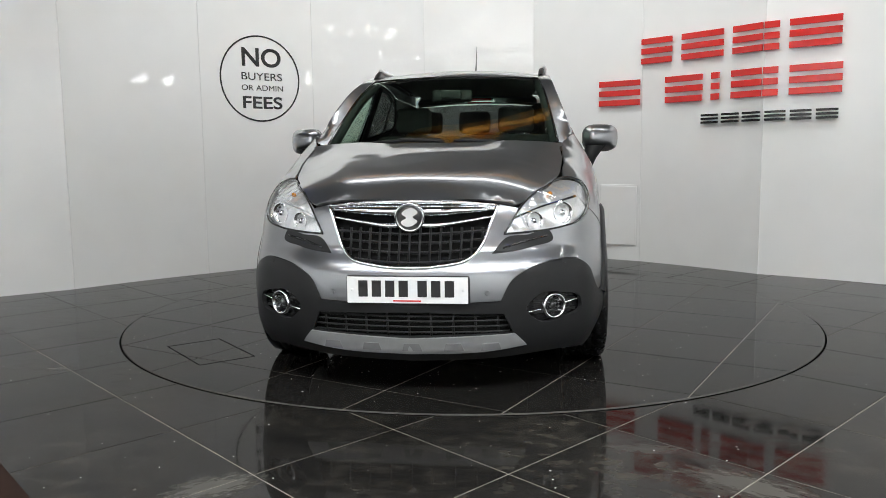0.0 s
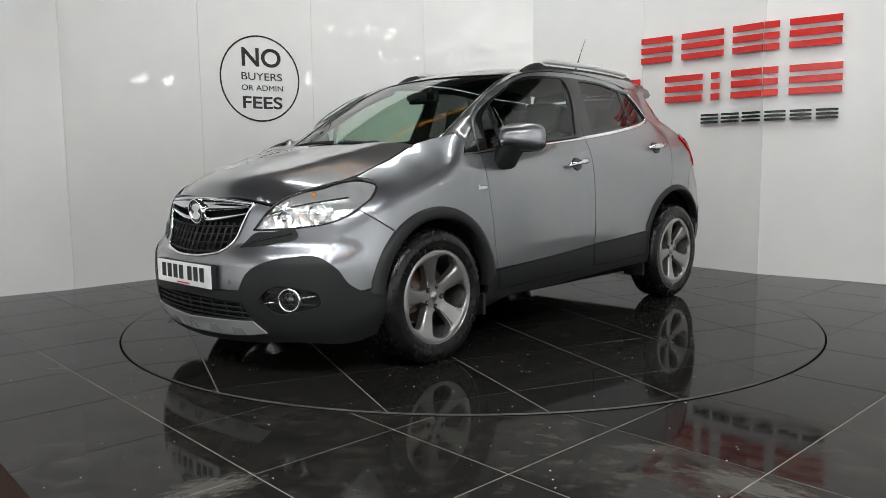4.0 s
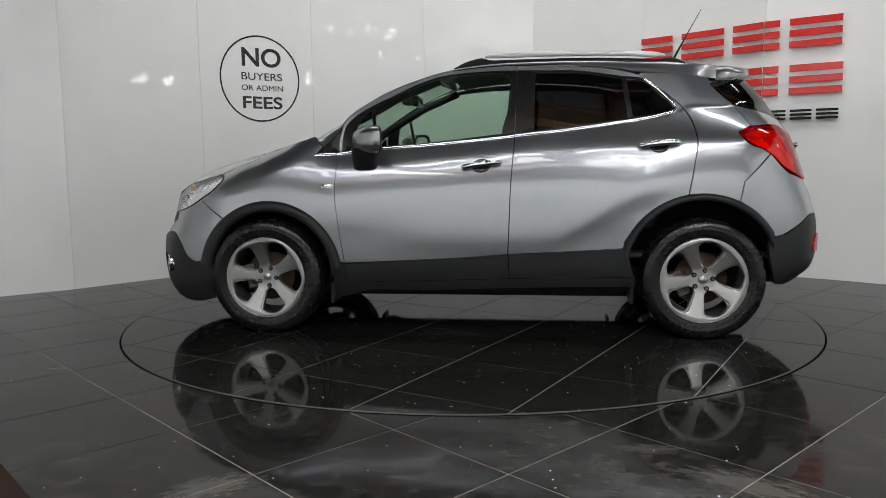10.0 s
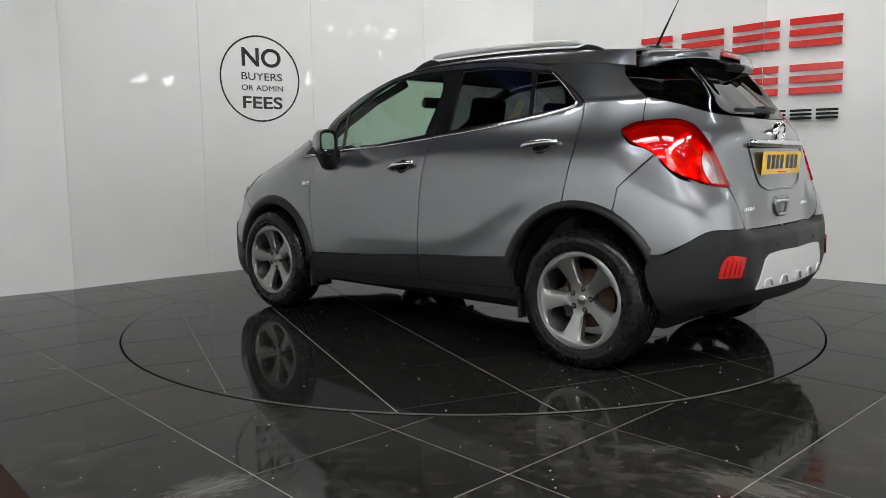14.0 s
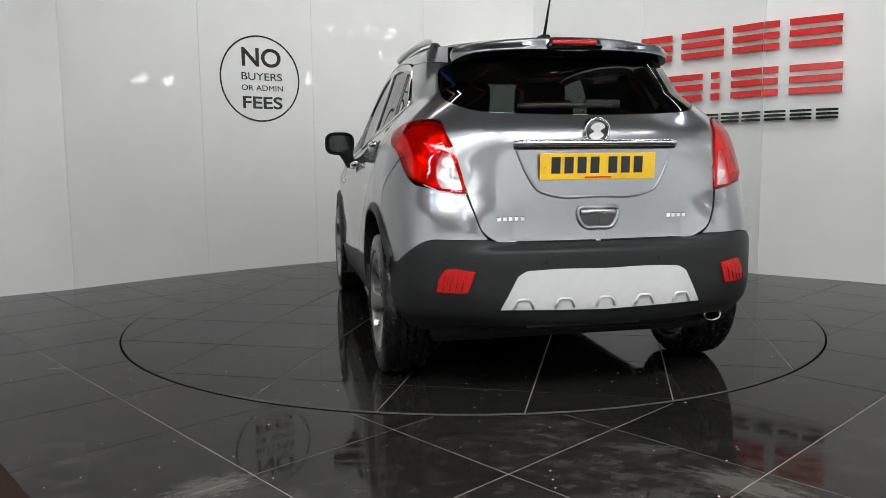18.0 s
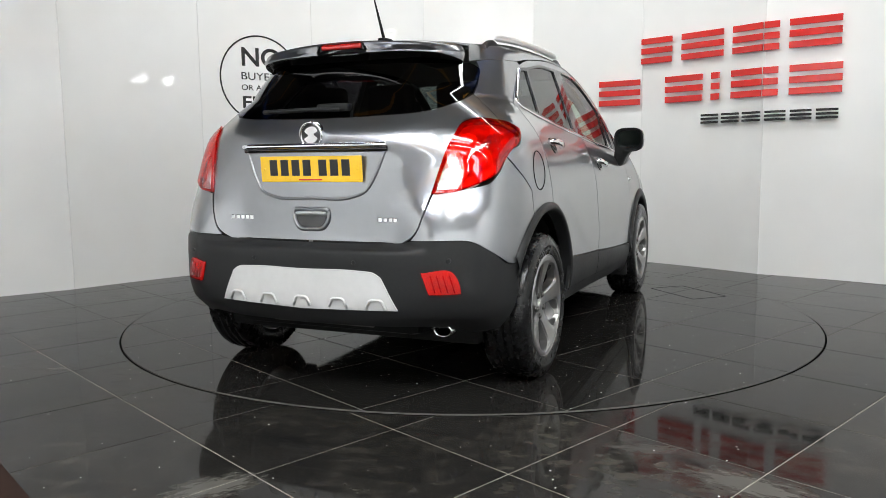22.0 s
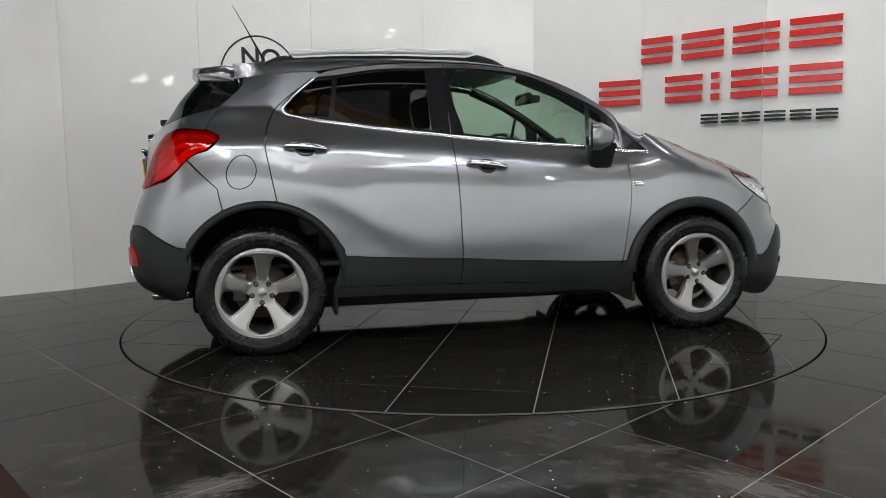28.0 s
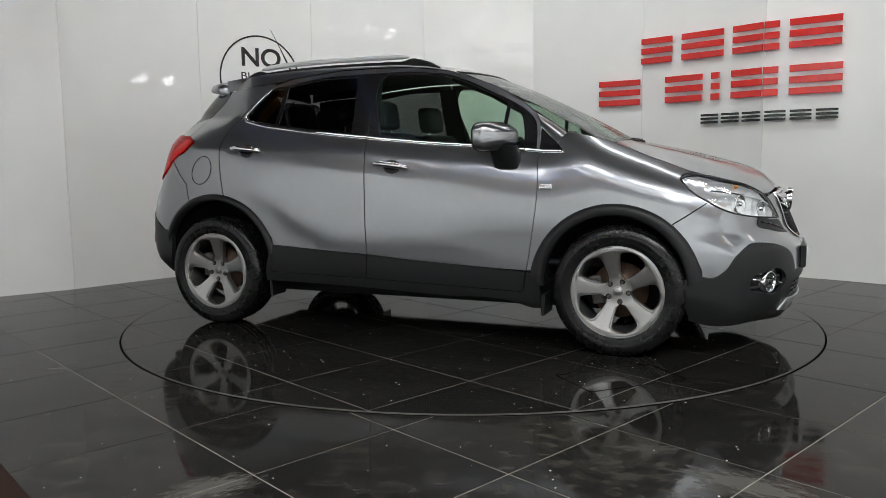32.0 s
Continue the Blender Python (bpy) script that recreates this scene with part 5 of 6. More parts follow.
def skin_rod(name, outline, r, mat, parent, lift=0.004, mirror=True, closed=False, step=0.02, label="", form=body):
    """A bead along a line on the skin."""
    line = smooth_line(outline, step, closed)
    pts = np.array([form(a, b) for a, b in line])
    if closed:
        pts = np.concatenate([pts, pts[:1]])
    for sgn in ((1, -1) if mirror else (1,)):
        rod(name, [(p[0] + (lift if form is body and abs(p[1]) < 0.6 and p[0] > 1.8 else 0), sgn * p[1], p[2]) for p in pts], r, mat, parent, label)


# ---- grille and badge
grille = new("grille")
grille.parent = car
tagged(grille, "black honeycomb grille in a chrome surround")


def front_x(y, z, lift=0.0):
    p = body(*at_front(abs(y), z))
    return (float(p[0]) + lift, y, z)


outline = smooth_line([(-0.376, 0.838, 1), (-0.341, 0.75), (-0.301, 0.658), (-0.258, 0.616), (-0.155, 0.590), (0, 0.580), (0.155, 0.590), (0.258, 0.616), (0.301, 0.658), (0.341, 0.75), (0.376, 0.838, 1), (0.2, 0.851), (0, 0.856), (-0.2, 0.851)], 0.02, True)
rod("chrome_surround", [front_x(y, z, 0.002) for y, z in outline] + [front_x(*outline[0], 0.002)], 0.008, CHROME, grille, "chrome surround")


def slab_strip(name, ys, top_z, low_z, mat, parent, lift, thick=0.02, rows=6, bulge=0.012):
    """A moulded bar across the nose between two height curves."""
    verts, faces = [], []
    for y in ys:
        zt, zl = float(top_z(abs(y))), float(low_z(abs(y)))
        for k in range(rows + 1):
            t = k / rows
            z = zl + (zt - zl) * t
            x, _, _ = front_x(y, z)
            verts.append((x + lift + bulge * math.sin(math.pi * t), y, z))
        verts += [(front_x(y, zt)[0] - thick, y, zt), (front_x(y, zl)[0] - thick, y, zl)]
    n = rows + 3
    for i in range(len(ys) - 1):
        for k in range(n):
            a, b = n * i + k, n * i + (k + 1) % n
            faces.append((a, b, b + n, a + n))
    me = mesh(name, verts, faces)
    bm = bmesh.new()
    bm.from_mesh(me)
    bmesh.ops.recalc_face_normals(bm, faces=bm.faces)
    bm.to_mesh(me)
    bm.free()
    return hold(name, me, mat, parent, "", True)


bar_top, bar_low = Curve((0, 0.842), (0.2, 0.840), (0.37, 0.832)), Curve((0, 0.795), (0.1, 0.797), (0.25, 0.806), (0.37, 0.818))
slab_strip("chrome_bar", np.linspace(-0.362, 0.362, 41), bar_top, bar_low, CHROME, grille, 0.004)
low_top, low_low = Curve((0, 0.772), (0.09, 0.765), (0.2, 0.775), (0.36, 0.798)), Curve((0, 0.755), (0.09, 0.746), (0.2, 0.760), (0.357, 0.787))
slab_strip("chrome_bar", np.linspace(-0.357, 0.357, 41), low_top, low_low, CHROME, grille, 0.004, bulge=0.004)
edge_at = Curve((0.58, 0.0), (0.59, 0.15), (0.616, 0.25), (0.658, 0.296), (0.75, 0.336), (0.83, 0.365))
for z in (0.615, 0.655, 0.695, 0.733):
    half = float(edge_at(z)) - 0.006
    ys = np.linspace(-half, half, 25)
    rod("grille_bar", [front_x(y, z - 0.014 * (1 - (y / half) ** 2), -0.006) for y in ys], 0.0065, PLASTIC, grille, flat=0.8)
for k in range(-7, 8):
    y = k * 0.044
    zs = [z for z in np.linspace(0.585, 0.745, 12) if abs(y) < float(edge_at(z)) - 0.004]
    if len(zs) > 1:
        rod("grille_bar", [front_x(y * (1 + 0.10 * (z - 0.6)), z, -0.008) for z in (zs[0], zs[-1])], 0.0055, PLASTIC, grille)


def emblem(name, r, m):
    ob = new(name)
    ob.parent = car
    tagged(ob, "round chrome maker's badge")
    placed(ob, m)
    part("disc", lathe([(0.0, -0.008), (r * 0.8, -0.008), (r * 0.83, -0.004), (r * 0.83, 0.01)], 40), ALLOY_DARK, ob, "", True)
    part("rim", lathe([(r * 0.80, 0.0), (r * 0.82, -0.014), (r * 0.93, -0.017), (r, -0.010), (r, 0.012)], 48), CHROME, ob, "", True)
    wave = [(-0.58, -0.30), (-0.30, -0.58), (0.15, -0.55), (0.50, -0.25), (0.20, 0.02), (0.55, 0.30), (0.30, 0.58), (-0.15, 0.55), (-0.50, 0.25), (-0.20, -0.02)]
    pm = plate_mesh([(x * r, z * r) for x, z in smooth_line(wave, 0.12, True)], 0.01)
    bmesh.ops.translate(pm, verts=pm.verts, vec=(0, -0.014, 0))
    part("relief", pm, RAIL, ob)


emblem("badge", 0.066, pose(2.098, 0, 0.793, 0, 0, 90) @ pose(0, 0, 0, 6, 0, 0))
emblem("badge", 0.060, pose(-1.898, 0, 1.152, 0, 0, -90) @ pose(0, 0, 0, 8, 0, 0))


def number_plate(m, mat, label):
    """The characters are plain dark bars."""
    ob = new("number_plate")
    ob.parent = car
    tagged(ob, label)
    placed(ob, m)
    part("plate", box(0.52, 0.006, 0.113, (0, 0, 0), 0.0025, 2), mat, ob)
    for k, x in enumerate((-0.19, -0.132, -0.074, -0.016, 0.065, 0.123, 0.181)):
        part("bar", box(0.040, 0.002, 0.070, (x, -0.0035, 0.006)), PLATE_INK, ob)
    part("bar", box(0.12, 0.002, 0.006, (0, -0.0035, -0.046)), SIGN_RED, ob)
    for x in (-0.238, 0.238):
        s = lathe([(0.0, -0.005), (0.004, -0.0045), (0.006, -0.003)], 12)
        bmesh.ops.translate(s, verts=s.verts, vec=(x, 0, 0))
        part("screw", s, mat, ob)


number_plate(pose(2.192, 0, 0.490, 0, 0, 90), PLATE_W, "white number plate with dark bars")
part("plate_holder", box(0.03, 0.53, 0.12, (2.172, 0, 0.49), 0.006, 1), PLASTIC, car)
number_plate(pose(-1.922, 0, 1.003, 0, 0, -90) @ pose(0, 0, 0, 4, 0, 0), PLATE_Y, "yellow number plate with dark bars")

# ---- lower grille
for z in (0.30, 0.325, 0.35, 0.372):
    rod("lower_grille_bar", [front_x(y, z, -0.012) for y in np.linspace(-0.43, 0.43, 21)], 0.0055, PLASTIC, car, flat=0.8)
for k in range(-4, 5):
    y = k * 0.095
    rod("lower_grille_bar", [front_x(y, 0.285, -0.012), front_x(y, 0.385, -0.012)], 0.005, PLASTIC, car)
for y in (-0.34, -0.16, 0.02, 0.2, 0.36):
    c = y - 0.01
    w = 0.044
    pts = [(c - w, 0.214), (c + w, 0.214), (c + w * 0.75, 0.250), (c - w * 0.75, 0.250)]
    verts = [front_x(a, b, 0.016) for a, b in pts] + [front_x(a, b, 0.004) for a, b in pts]
    hold("skid_inset", mesh("skid_inset", verts, [(0, 1, 2, 3), (4, 7, 6, 5), (0, 4, 5, 1), (1, 5, 6, 2), (2, 6, 7, 3), (3, 7, 4, 0)]), SKID_DARK, car)

# ---- lamps in front
for sgn in (1, -1):
    fog = new("fog_lamp")
    fog.parent = car
    tagged(fog, "round fog lamp in a chrome ring")
    placed(fog, Matrix.Translation((1.995, sgn * 0.615, 0.397)) @ pose(0, 0, 0, 0, 0, 90 + sgn * 30))
    part("ring", lathe([(0.044, 0.0), (0.046, -0.016), (0.052, -0.020), (0.058, -0.012), (0.060, 0.02)], 48), CHROME, fog, "chrome ring", True)
    part("bowl", lathe([(0.0, 0.02), (0.02, 0.018), (0.038, 0.002), (0.046, -0.010)], 40), GLOSS_BLACK, fog, "", True)
    part("bulb", lathe([(0.0, -0.008), (0.010, -0.006), (0.016, 0.002), (0.016, 0.02)], 24), ALLOY_DARK, fog, "", True)
    part("lens", lathe([(0.0, -0.018), (0.02, -0.017), (0.046, -0.012)], 40), LENS, fog, "", True)
    for a, b in (((0.50, 0.378), (0.56, 0.388)), ((0.668, 0.408), (0.722, 0.419))):
        p, q = front_x(a[0], a[1], 0.0), front_x(b[0], b[1], 0.0)
        rod("chrome_whisker", [(p[0] - 0.004, sgn * p[1], p[2]), (q[0] - 0.004, sgn * q[1], q[2])], 0.004, CHROME, car, "chrome whisker")
    for dz in (-0.024, 0.024):
        p, q = front_x(0.53, 0.397 + dz), front_x(0.71, 0.397 + dz)
        rod("fog_slat", [(p[0] - 0.022, sgn * p[1], p[2]), (q[0] - 0.022, sgn * q[1], q[2])], 0.006, PLASTIC, car)
    for y, z, r in ((0.655, 0.795, 0.046), (0.53, 0.765, 0.038)):
        p = body(*at_front(y, z))
        bowl = lathe([(0.012, 0.030), (r * 0.55, 0.022), (r * 0.85, 0.004), (r, -0.012), (r * 1.06, -0.010)], 36)
        part("lamp_bowl", bowl, REFLECTOR, HEADLIGHTS[0 if sgn > 0 else 1], "", True).matrix_basis = Matrix.Translation((p[0] - 0.022, sgn * p[1], p[2])) @ pose(0, 0, 0, 0, 0, 90 + sgn * 28)
        bulb = lathe([(0.0, -0.014), (0.010, -0.012), (0.014, 0.0), (0.014, 0.03)], 20)
        part("bulb_cap", bulb, CHROME, HEADLIGHTS[0 if sgn > 0 else 1], "", True).matrix_basis = Matrix.Translation((p[0] - 0.018, sgn * p[1], p[2])) @ pose(0, 0, 0, 0, 0, 90 + sgn * 28)
pair("lamp_divider", body, [Fr(0.452, 0.788, 1), Fr(0.55, 0.828), Fr(0.64, 0.852), S(1.72, 0.872, 1), S(1.72, 0.864, 1), Fr(0.64, 0.844), Fr(0.55, 0.820), Fr(0.450, 0.780, 1)], CHROME, HEADLIGHTS, lift=-0.006, depth=0.010)
skin_rod("lamp_seal", HEAD, 0.0045, GLOSS_BLACK, car, 0.0, closed=True)
for sgn in (1, -1):
    p = body(*at_front(0.60, 0.880))
    part("indicator_bulb", lathe([(0.0, -0.012), (0.009, -0.008), (0.011, 0.004), (0.0, 0.012)], 14), AMBER, HEADLIGHTS[0 if sgn > 0 else 1], "amber indicator bulb", True).matrix_basis = Matrix.Translation((p[0] - 0.008, sgn * p[1], p[2])) @ pose(0, 0, 0, 0, 0, 90 + sgn * 28)
for y in (0.47, 0.51, 0.56):
    skin_rod("under_lamp_slat", [Fr(y - 0.07, 0.655 + (y - 0.47) * 0.3), Fr(y + 0.03, 0.688 + (y - 0.47) * 0.15)], 0.004, GLOSS_BLACK, car, 0.006)
for sgn in (1, -1):
    for y, z in ((0.335, 0.472), (0.66, 0.585)):
        s = lathe([(0.0, -0.003), (0.008, -0.003), (0.0105, 0.0)], 20)
        placed(part("parking_sensor", s, PAINT if y < 0.5 else PLASTIC, car), seat_at(*at_front(y, z), sgn, 0.002))

# ---- flank fittings
for x, z, tilt in ((-0.025, 0.999, 7.5), (-1.027, 1.101, 5.5)):
    for sgn in (1, -1):
        h = new("door_handle")
        h.parent = car
        tagged(h, "chrome pull door handle")
        placed(h, seat_at(*at_x(x, z), sgn, 0.0) @ pose(0, 0, 0, 0, -tilt * sgn, 0))
        cup = lathe([(0.0, -0.002), (0.03, -0.0035), (0.040, -0.003), (0.042, 0.004)], 32)
        for v in cup.verts:
            v.co.x *= 1.35
        part("cup", cup, GLOSS_BLACK, h, "", True)
        bar = tube([(-0.112, -0.010, 0), (-0.100, -0.022, 0), (-0.05, -0.030, 0.002), (0.0, -0.032, 0.002), (0.05, -0.030, 0.002), (0.100, -0.022, 0), (0.112, -0.010, 0)], [0.011, 0.0155, 0.017, 0.0175, 0.017, 0.0155, 0.011], 16, True, 1.0)
        part("bar", bar, CHROME, h, "", True)
        part("joint", box(0.002, 0.014, 0.031, (0.052 * sgn, -0.038, 0.001)), GLOSS_BLACK, h)
for sgn in (1, -1):
    rep = new("side_repeater")
    rep.parent = car
    placed(rep, seat_at(*at_x(0.89, 0.885), sgn, 0.001))
    lens = box(0.062, 0.010, 0.022, (0, -0.004, 0), 0.004, 2)
    part("lens", lens, WHITE_LENS, rep, "", True)
    part("surround", box(0.070, 0.006, 0.028, (0, -0.001, 0), 0.0025, 2), CHROME, rep, "", True)

    # mirrors
    SWEEP = 0.42
    mir = new("door_mirror")
    mir.parent = car
    tagged(mir, "grey door mirror on a dark foot")
    placed(mir, Matrix.Translation((0.645, 0.90 * sgn, 1.155)) @ Matrix.Diagonal((1, sgn, 1, 1)))
    rows = []
    bm = bmesh.new()
    for t in np.linspace(0, 1, 11):
        s = (1 - abs(2 * t - 1) ** 3.2) ** 0.5 if 0 < t < 1 else 0.12
        x = 0.062 - 0.135 * t
        w, hgt = 0.106 * (0.42 + 0.58 * min(1, t * 1.6 + 0.08)) ** 0.8, 0.080 * (0.40 + 0.60 * min(1, t * 1.7 + 0.08)) ** 0.8
        if t > 0.95:
            w, hgt = w * 0.96, hgt * 0.95
        if t == 0:
            w, hgt = w * 0.55, hgt * 0.5
        row = []
        for k in range(28):
            a = math.tau * k / 28
            ca, sa = math.cos(a), math.sin(a)
            q = 0.62
            yy = w * math.copysign(abs(ca) ** q, ca)
            zz = hgt * math.copysign(abs(sa) ** q, sa)
            row.append(bm.verts.new((x - SWEEP * yy - 0.02 * (yy / 0.106) * (1 - t), yy + 0.004, zz + 0.012 * (1 - yy / 0.118) * 0.4 * (zz < 0))))
        rows.append(row)
    for r0, r1 in zip(rows, rows[1:]):
        for k in range(28):
            bm.faces.new((r0[k], r0[(k + 1) % 28], r1[(k + 1) % 28], r1[k]))
    bm.faces.new(rows[0])
    bmesh.ops.recalc_face_normals(bm, faces=bm.faces)
    part("cap", bm, PAINT, mir, "grey painted cap", True)
    part("rim", tube([(-0.072 - SWEEP * 0.101 * math.copysign(abs(math.cos(a)) ** 0.62, math.cos(a)), 0.004 + 0.101 * math.copysign(abs(math.cos(a)) ** 0.62, math.cos(a)), 0.075 * math.copysign(abs(math.sin(a)) ** 0.62, math.sin(a))) for a in np.linspace(0, math.tau, 37)], 0.006, 6), PLASTIC, mir, "", True)
    g = lathe([(0.0, 0.0), (1.0, 0.0)], 28, "x")
    for v in g.verts:
        a = math.atan2(v.co.z, v.co.y)
        r = math.hypot(v.co.y, v.co.z)
        yy = r * 0.082 * math.copysign(abs(math.cos(a)) ** 0.62, math.cos(a))
        zz = r * 0.058 * math.copysign(abs(math.sin(a)) ** 0.62, math.sin(a))
        v.co = (-0.066 - SWEEP * yy + 0.04 * zz, 0.004 + yy, zz)
    bez = lathe([(0.0, 0.0), (1.0, 0.0)], 28, "x")
    for v in bez.verts:
        a, r = math.atan2(v.co.z, v.co.y), math.hypot(v.co.y, v.co.z)
        yy = r * 0.099 * math.copysign(abs(math.cos(a)) ** 0.62, math.cos(a))
        v.co = (-0.058 - SWEEP * yy, 0.004 + yy, r * 0.073 * math.copysign(abs(math.sin(a)) ** 0.62, math.sin(a)))
    part("bezel", bez, PLASTIC, mir)
    part("mirror_glass", g, CHROME, mir, "mirror glass")
    foot = bmesh.new()
    rings = []
    for (x0, x1, y0, y1, z) in ((0.078, -0.035, -0.10, -0.070, -0.178), (0.086, -0.050, -0.098, -0.045, -0.165), (0.092, -0.060, -0.095, -0.025, -0.12), (0.092, -0.066, -0.09, 0.005, -0.075), (0.085, -0.068, -0.085, 0.03, -0.045)):
        rings.append([foot.verts.new(q) for q in ((x0, y0, z), (x0, (y0 + y1) / 2, z), (x0 - 0.02, y1, z), (x1 + 0.02, y1, z), (x1, (y0 + y1) / 2, z), (x1, y0, z))])
    for a, b in zip(rings, rings[1:]):
        for k in range(6):
            foot.faces.new((a[k], a[(k + 1) % 6], b[(k + 1) % 6], b[k]))
    foot.faces.new(rings[0])
    bmesh.ops.recalc_face_normals(foot, faces=foot.faces)
    part("foot", foot, PLASTIC, mir, "dark plastic foot", True)

    # roof rails
    rail = new("roof_rail")
    rail.parent = car
    tagged(rail, "chrome roof rail with black feet")
    ry = Curve((0.2, 0.545), (-0.3, 0.560), (-0.8, 0.556), (-1.25, 0.535))
    tops = Curve((0.16, 1.585), (0.08, 1.622), (-0.02, 1.644), (-0.10, 1.650), (-0.5, 1.652), (-0.8, 1.646), (-1.04, 1.632), (-1.14, 1.616), (-1.20, 1.592), (-1.25, 1.555))
    xs = np.linspace(0.16, -1.25, 60)
    verts, faces = [], []
    for x in xs:
        y, zt = float(ry(x)), float(tops(x))
        zl = float(top(x, y)[2]) - 0.02
        zt = max(zt - 0.024 * ease((0.0 - x) / 0.08) * ease((x + 1.12) / 0.08), zl + 0.004)
        for dy, z in ((-0.020, zl), (-0.016, zt - 0.008), (-0.008, zt), (0.008, zt), (0.017, zt - 0.008), (0.024, zl)):
            verts.append((x, sgn * (y + dy), z))
    for k in range(len(xs) - 1):
        for j in range(5):
            q = (6 * k + j, 6 * k + j + 1, 6 * k + j + 7, 6 * k + j + 6)
            faces.append(q if sgn < 0 else q[::-1])
    hold("base", mesh("base", verts, faces), PLASTIC, rail, "black rail base", True)
    rod("bar", [(x, sgn * (float(ry(x)) + 0.010), float(tops(x)) + 0.003) for x in np.linspace(-0.03, -1.09, 34)], [0.006, 0.014] + [0.0175] * 30 + [0.014, 0.005], RAIL, rail, "polished rail bar", 12, 0.95)
    # mud flaps and wiper arms
    part("mud_flap", box(0.02, 0.18, 0.12, (0.875, sgn * 0.76, 0.245), 0.006, 1), PLASTIC, car)
    part("mud_flap", box(0.02, 0.16, 0.12, (-0.885, sgn * 0.76, 0.255), 0.006, 1), PLASTIC, car)

# fuel flap on the driver's side
ring_uv = [tuple(np.array(at_x(-1.36, 0.984)) + 0.088 * np.array([math.cos(a), math.sin(a)])) for a in np.linspace(0, math.tau, 48, endpoint=False)]
flap_line = np.array([body(u, z) for u, z in ring_uv])
rod("fuel_flap", [(p[0], -p[1] - 0.0005, p[2]) for p in flap_line] + [(flap_line[0][0], -flap_line[0][1] - 0.0005, flap_line[0][2])], 0.0022, GAP, car, "round fuel flap seam")
# seams of the door cladding step
band("cladding_step", [(0.765, 0.318), (0.27, 0.333), (-0.18, 0.346), (-0.88, 0.360)], 0.010, GLOSS_BLACK, 0.002, thick=0.002)

# ---- roof, spoiler, aerial


def spoiler():
    """The roof's overhanging lip: top and flanks in paint, a black underside."""
    wide = Curve((-1.385, 0.538), (-1.46, 0.534), (-1.52, 0.512), (-1.57, 0.472), (-1.60, 0.41), (-1.62, 0.33), (-1.632, 0.22), (-1.636, 0.12))
    low = Curve((-1.385, 1.478), (-1.46, 1.488), (-1.54, 1.504), (-1.635, 1.528))
    xs = [-1.388 - 0.2475 * (1 - (1 - t) ** 2) for t in np.linspace(0, 1, 22)]
    shell, under, sf, uf = [], [], [], []
    for x in xs:
        grow = float(ease((-1.386 - x) / 0.06))
        w, zl = float(wide(x)) - 0.030 * (1 - grow), float(low(x))
        half = []
        for y in np.linspace(0, w - 0.035, 8):
            half.append((y, float(top(x, y)[2]) - 0.002 - 0.014 * (1 - grow)))
        zt = half[-1][1]
        half += [(w - 0.014, zt - 0.012), (w, zt - 0.034), (w + 0.004, (zt + zl) / 2 - 0.01), (w - 0.004, zl)]
        shell += [(x, -y, z) for y, z in half[::-1]] + [(x, y, z) for y, z in half[1:]]
        edge = float(top(x, w)[2])
        ys = np.linspace(-(w - 0.004), w - 0.004, 13)
        under += [(x, float(y), zl + 0.7 * (float(top(x, abs(y))[2]) - edge)) for y in ys]
    n, m = 23, 13
    for i in range(len(xs) - 1):
        sf += [(n * i + k, n * i + k + 1, n * (i + 1) + k + 1, n * (i + 1) + k) for k in range(n - 1)]
        uf += [(m * i + k, m * (i + 1) + k, m * (i + 1) + k + 1, m * i + k + 1) for k in range(m - 1)]
    e = n * (len(xs) - 1)
    lip = [shell[e + k] for k in range(n)]
    back = len(shell)
    shell += [(x + 0.004, y * 0.99, z - 0.026) for x, y, z in lip[3:-3]]
    sf += [(e + 3 + k, back + k, back + k + 1, e + 4 + k) for k in range(n - 7)]
    hold("spoiler", mesh("spoiler", shell, [f[::-1] for f in sf]), PAINT, car, "grey roof spoiler", True)
    hold("spoiler_underside", mesh("spoiler_underside", under, uf), GLOSS_BLACK, car, "", True)


spoiler()
part("brake_light", box(0.03, 0.215, 0.026, (-1.628, 0, 1.560), 0.010, 3), RED_LENS, car, "red high brake light", True)
part("washer_jet", box(0.01, 0.16, 0.008, (-1.61, 0, 1.528), 0.003, 1), CHROME, car)
rod("aerial", [(-1.21, 0, 1.642), (-1.272, 0, 1.76), (-1.322, 0, 1.855), (-1.395, 0, 1.985)], [0.0085, 0.006, 0.0028, 0.0018], PLASTIC, car, "black whip aerial")
part("aerial_base", box(0.085, 0.05, 0.03, (-1.20, 0, 1.640), 0.012, 3), PLASTIC, car, "", True)

# ---- windscreen surround, cowl and wipers
skin("cowl", top, [(1.33, 0, 1), (1.29, 0.27), (1.21, 0.50), (1.09, 0.665, 1), (1.02, 0.655, 1), (1.16, 0.448), (1.235, 0.25), (1.268, 0, 1)], PLASTIC, car, "black cowl under the windscreen", mirror="both", lift=-0.012, depth=0.02)
scr = [(1.03, 0.648), (0.76, 0.608), (0.5, 0.570), (0.268, 0.532)]
for sgn in (1, -1):
    rod("windscreen_seal", [tuple(np.array([1, sgn, 1]) * (top(x, y) + [0, 0, 0.001])) for x, y in smooth_line(scr, 0.05)], 0.007, GLOSS_BLACK, car, "", 6, 0.5)
rod("windscreen_seal", [tuple(top(x, y) + [0, 0, 0.001]) for x, y in smooth_line([(0.268, -0.53), (0.318, -0.3), (0.332, 0), (0.318, 0.3), (0.268, 0.53)], 0.05)], 0.012, GLOSS_BLACK, car, "", 6, 0.4)
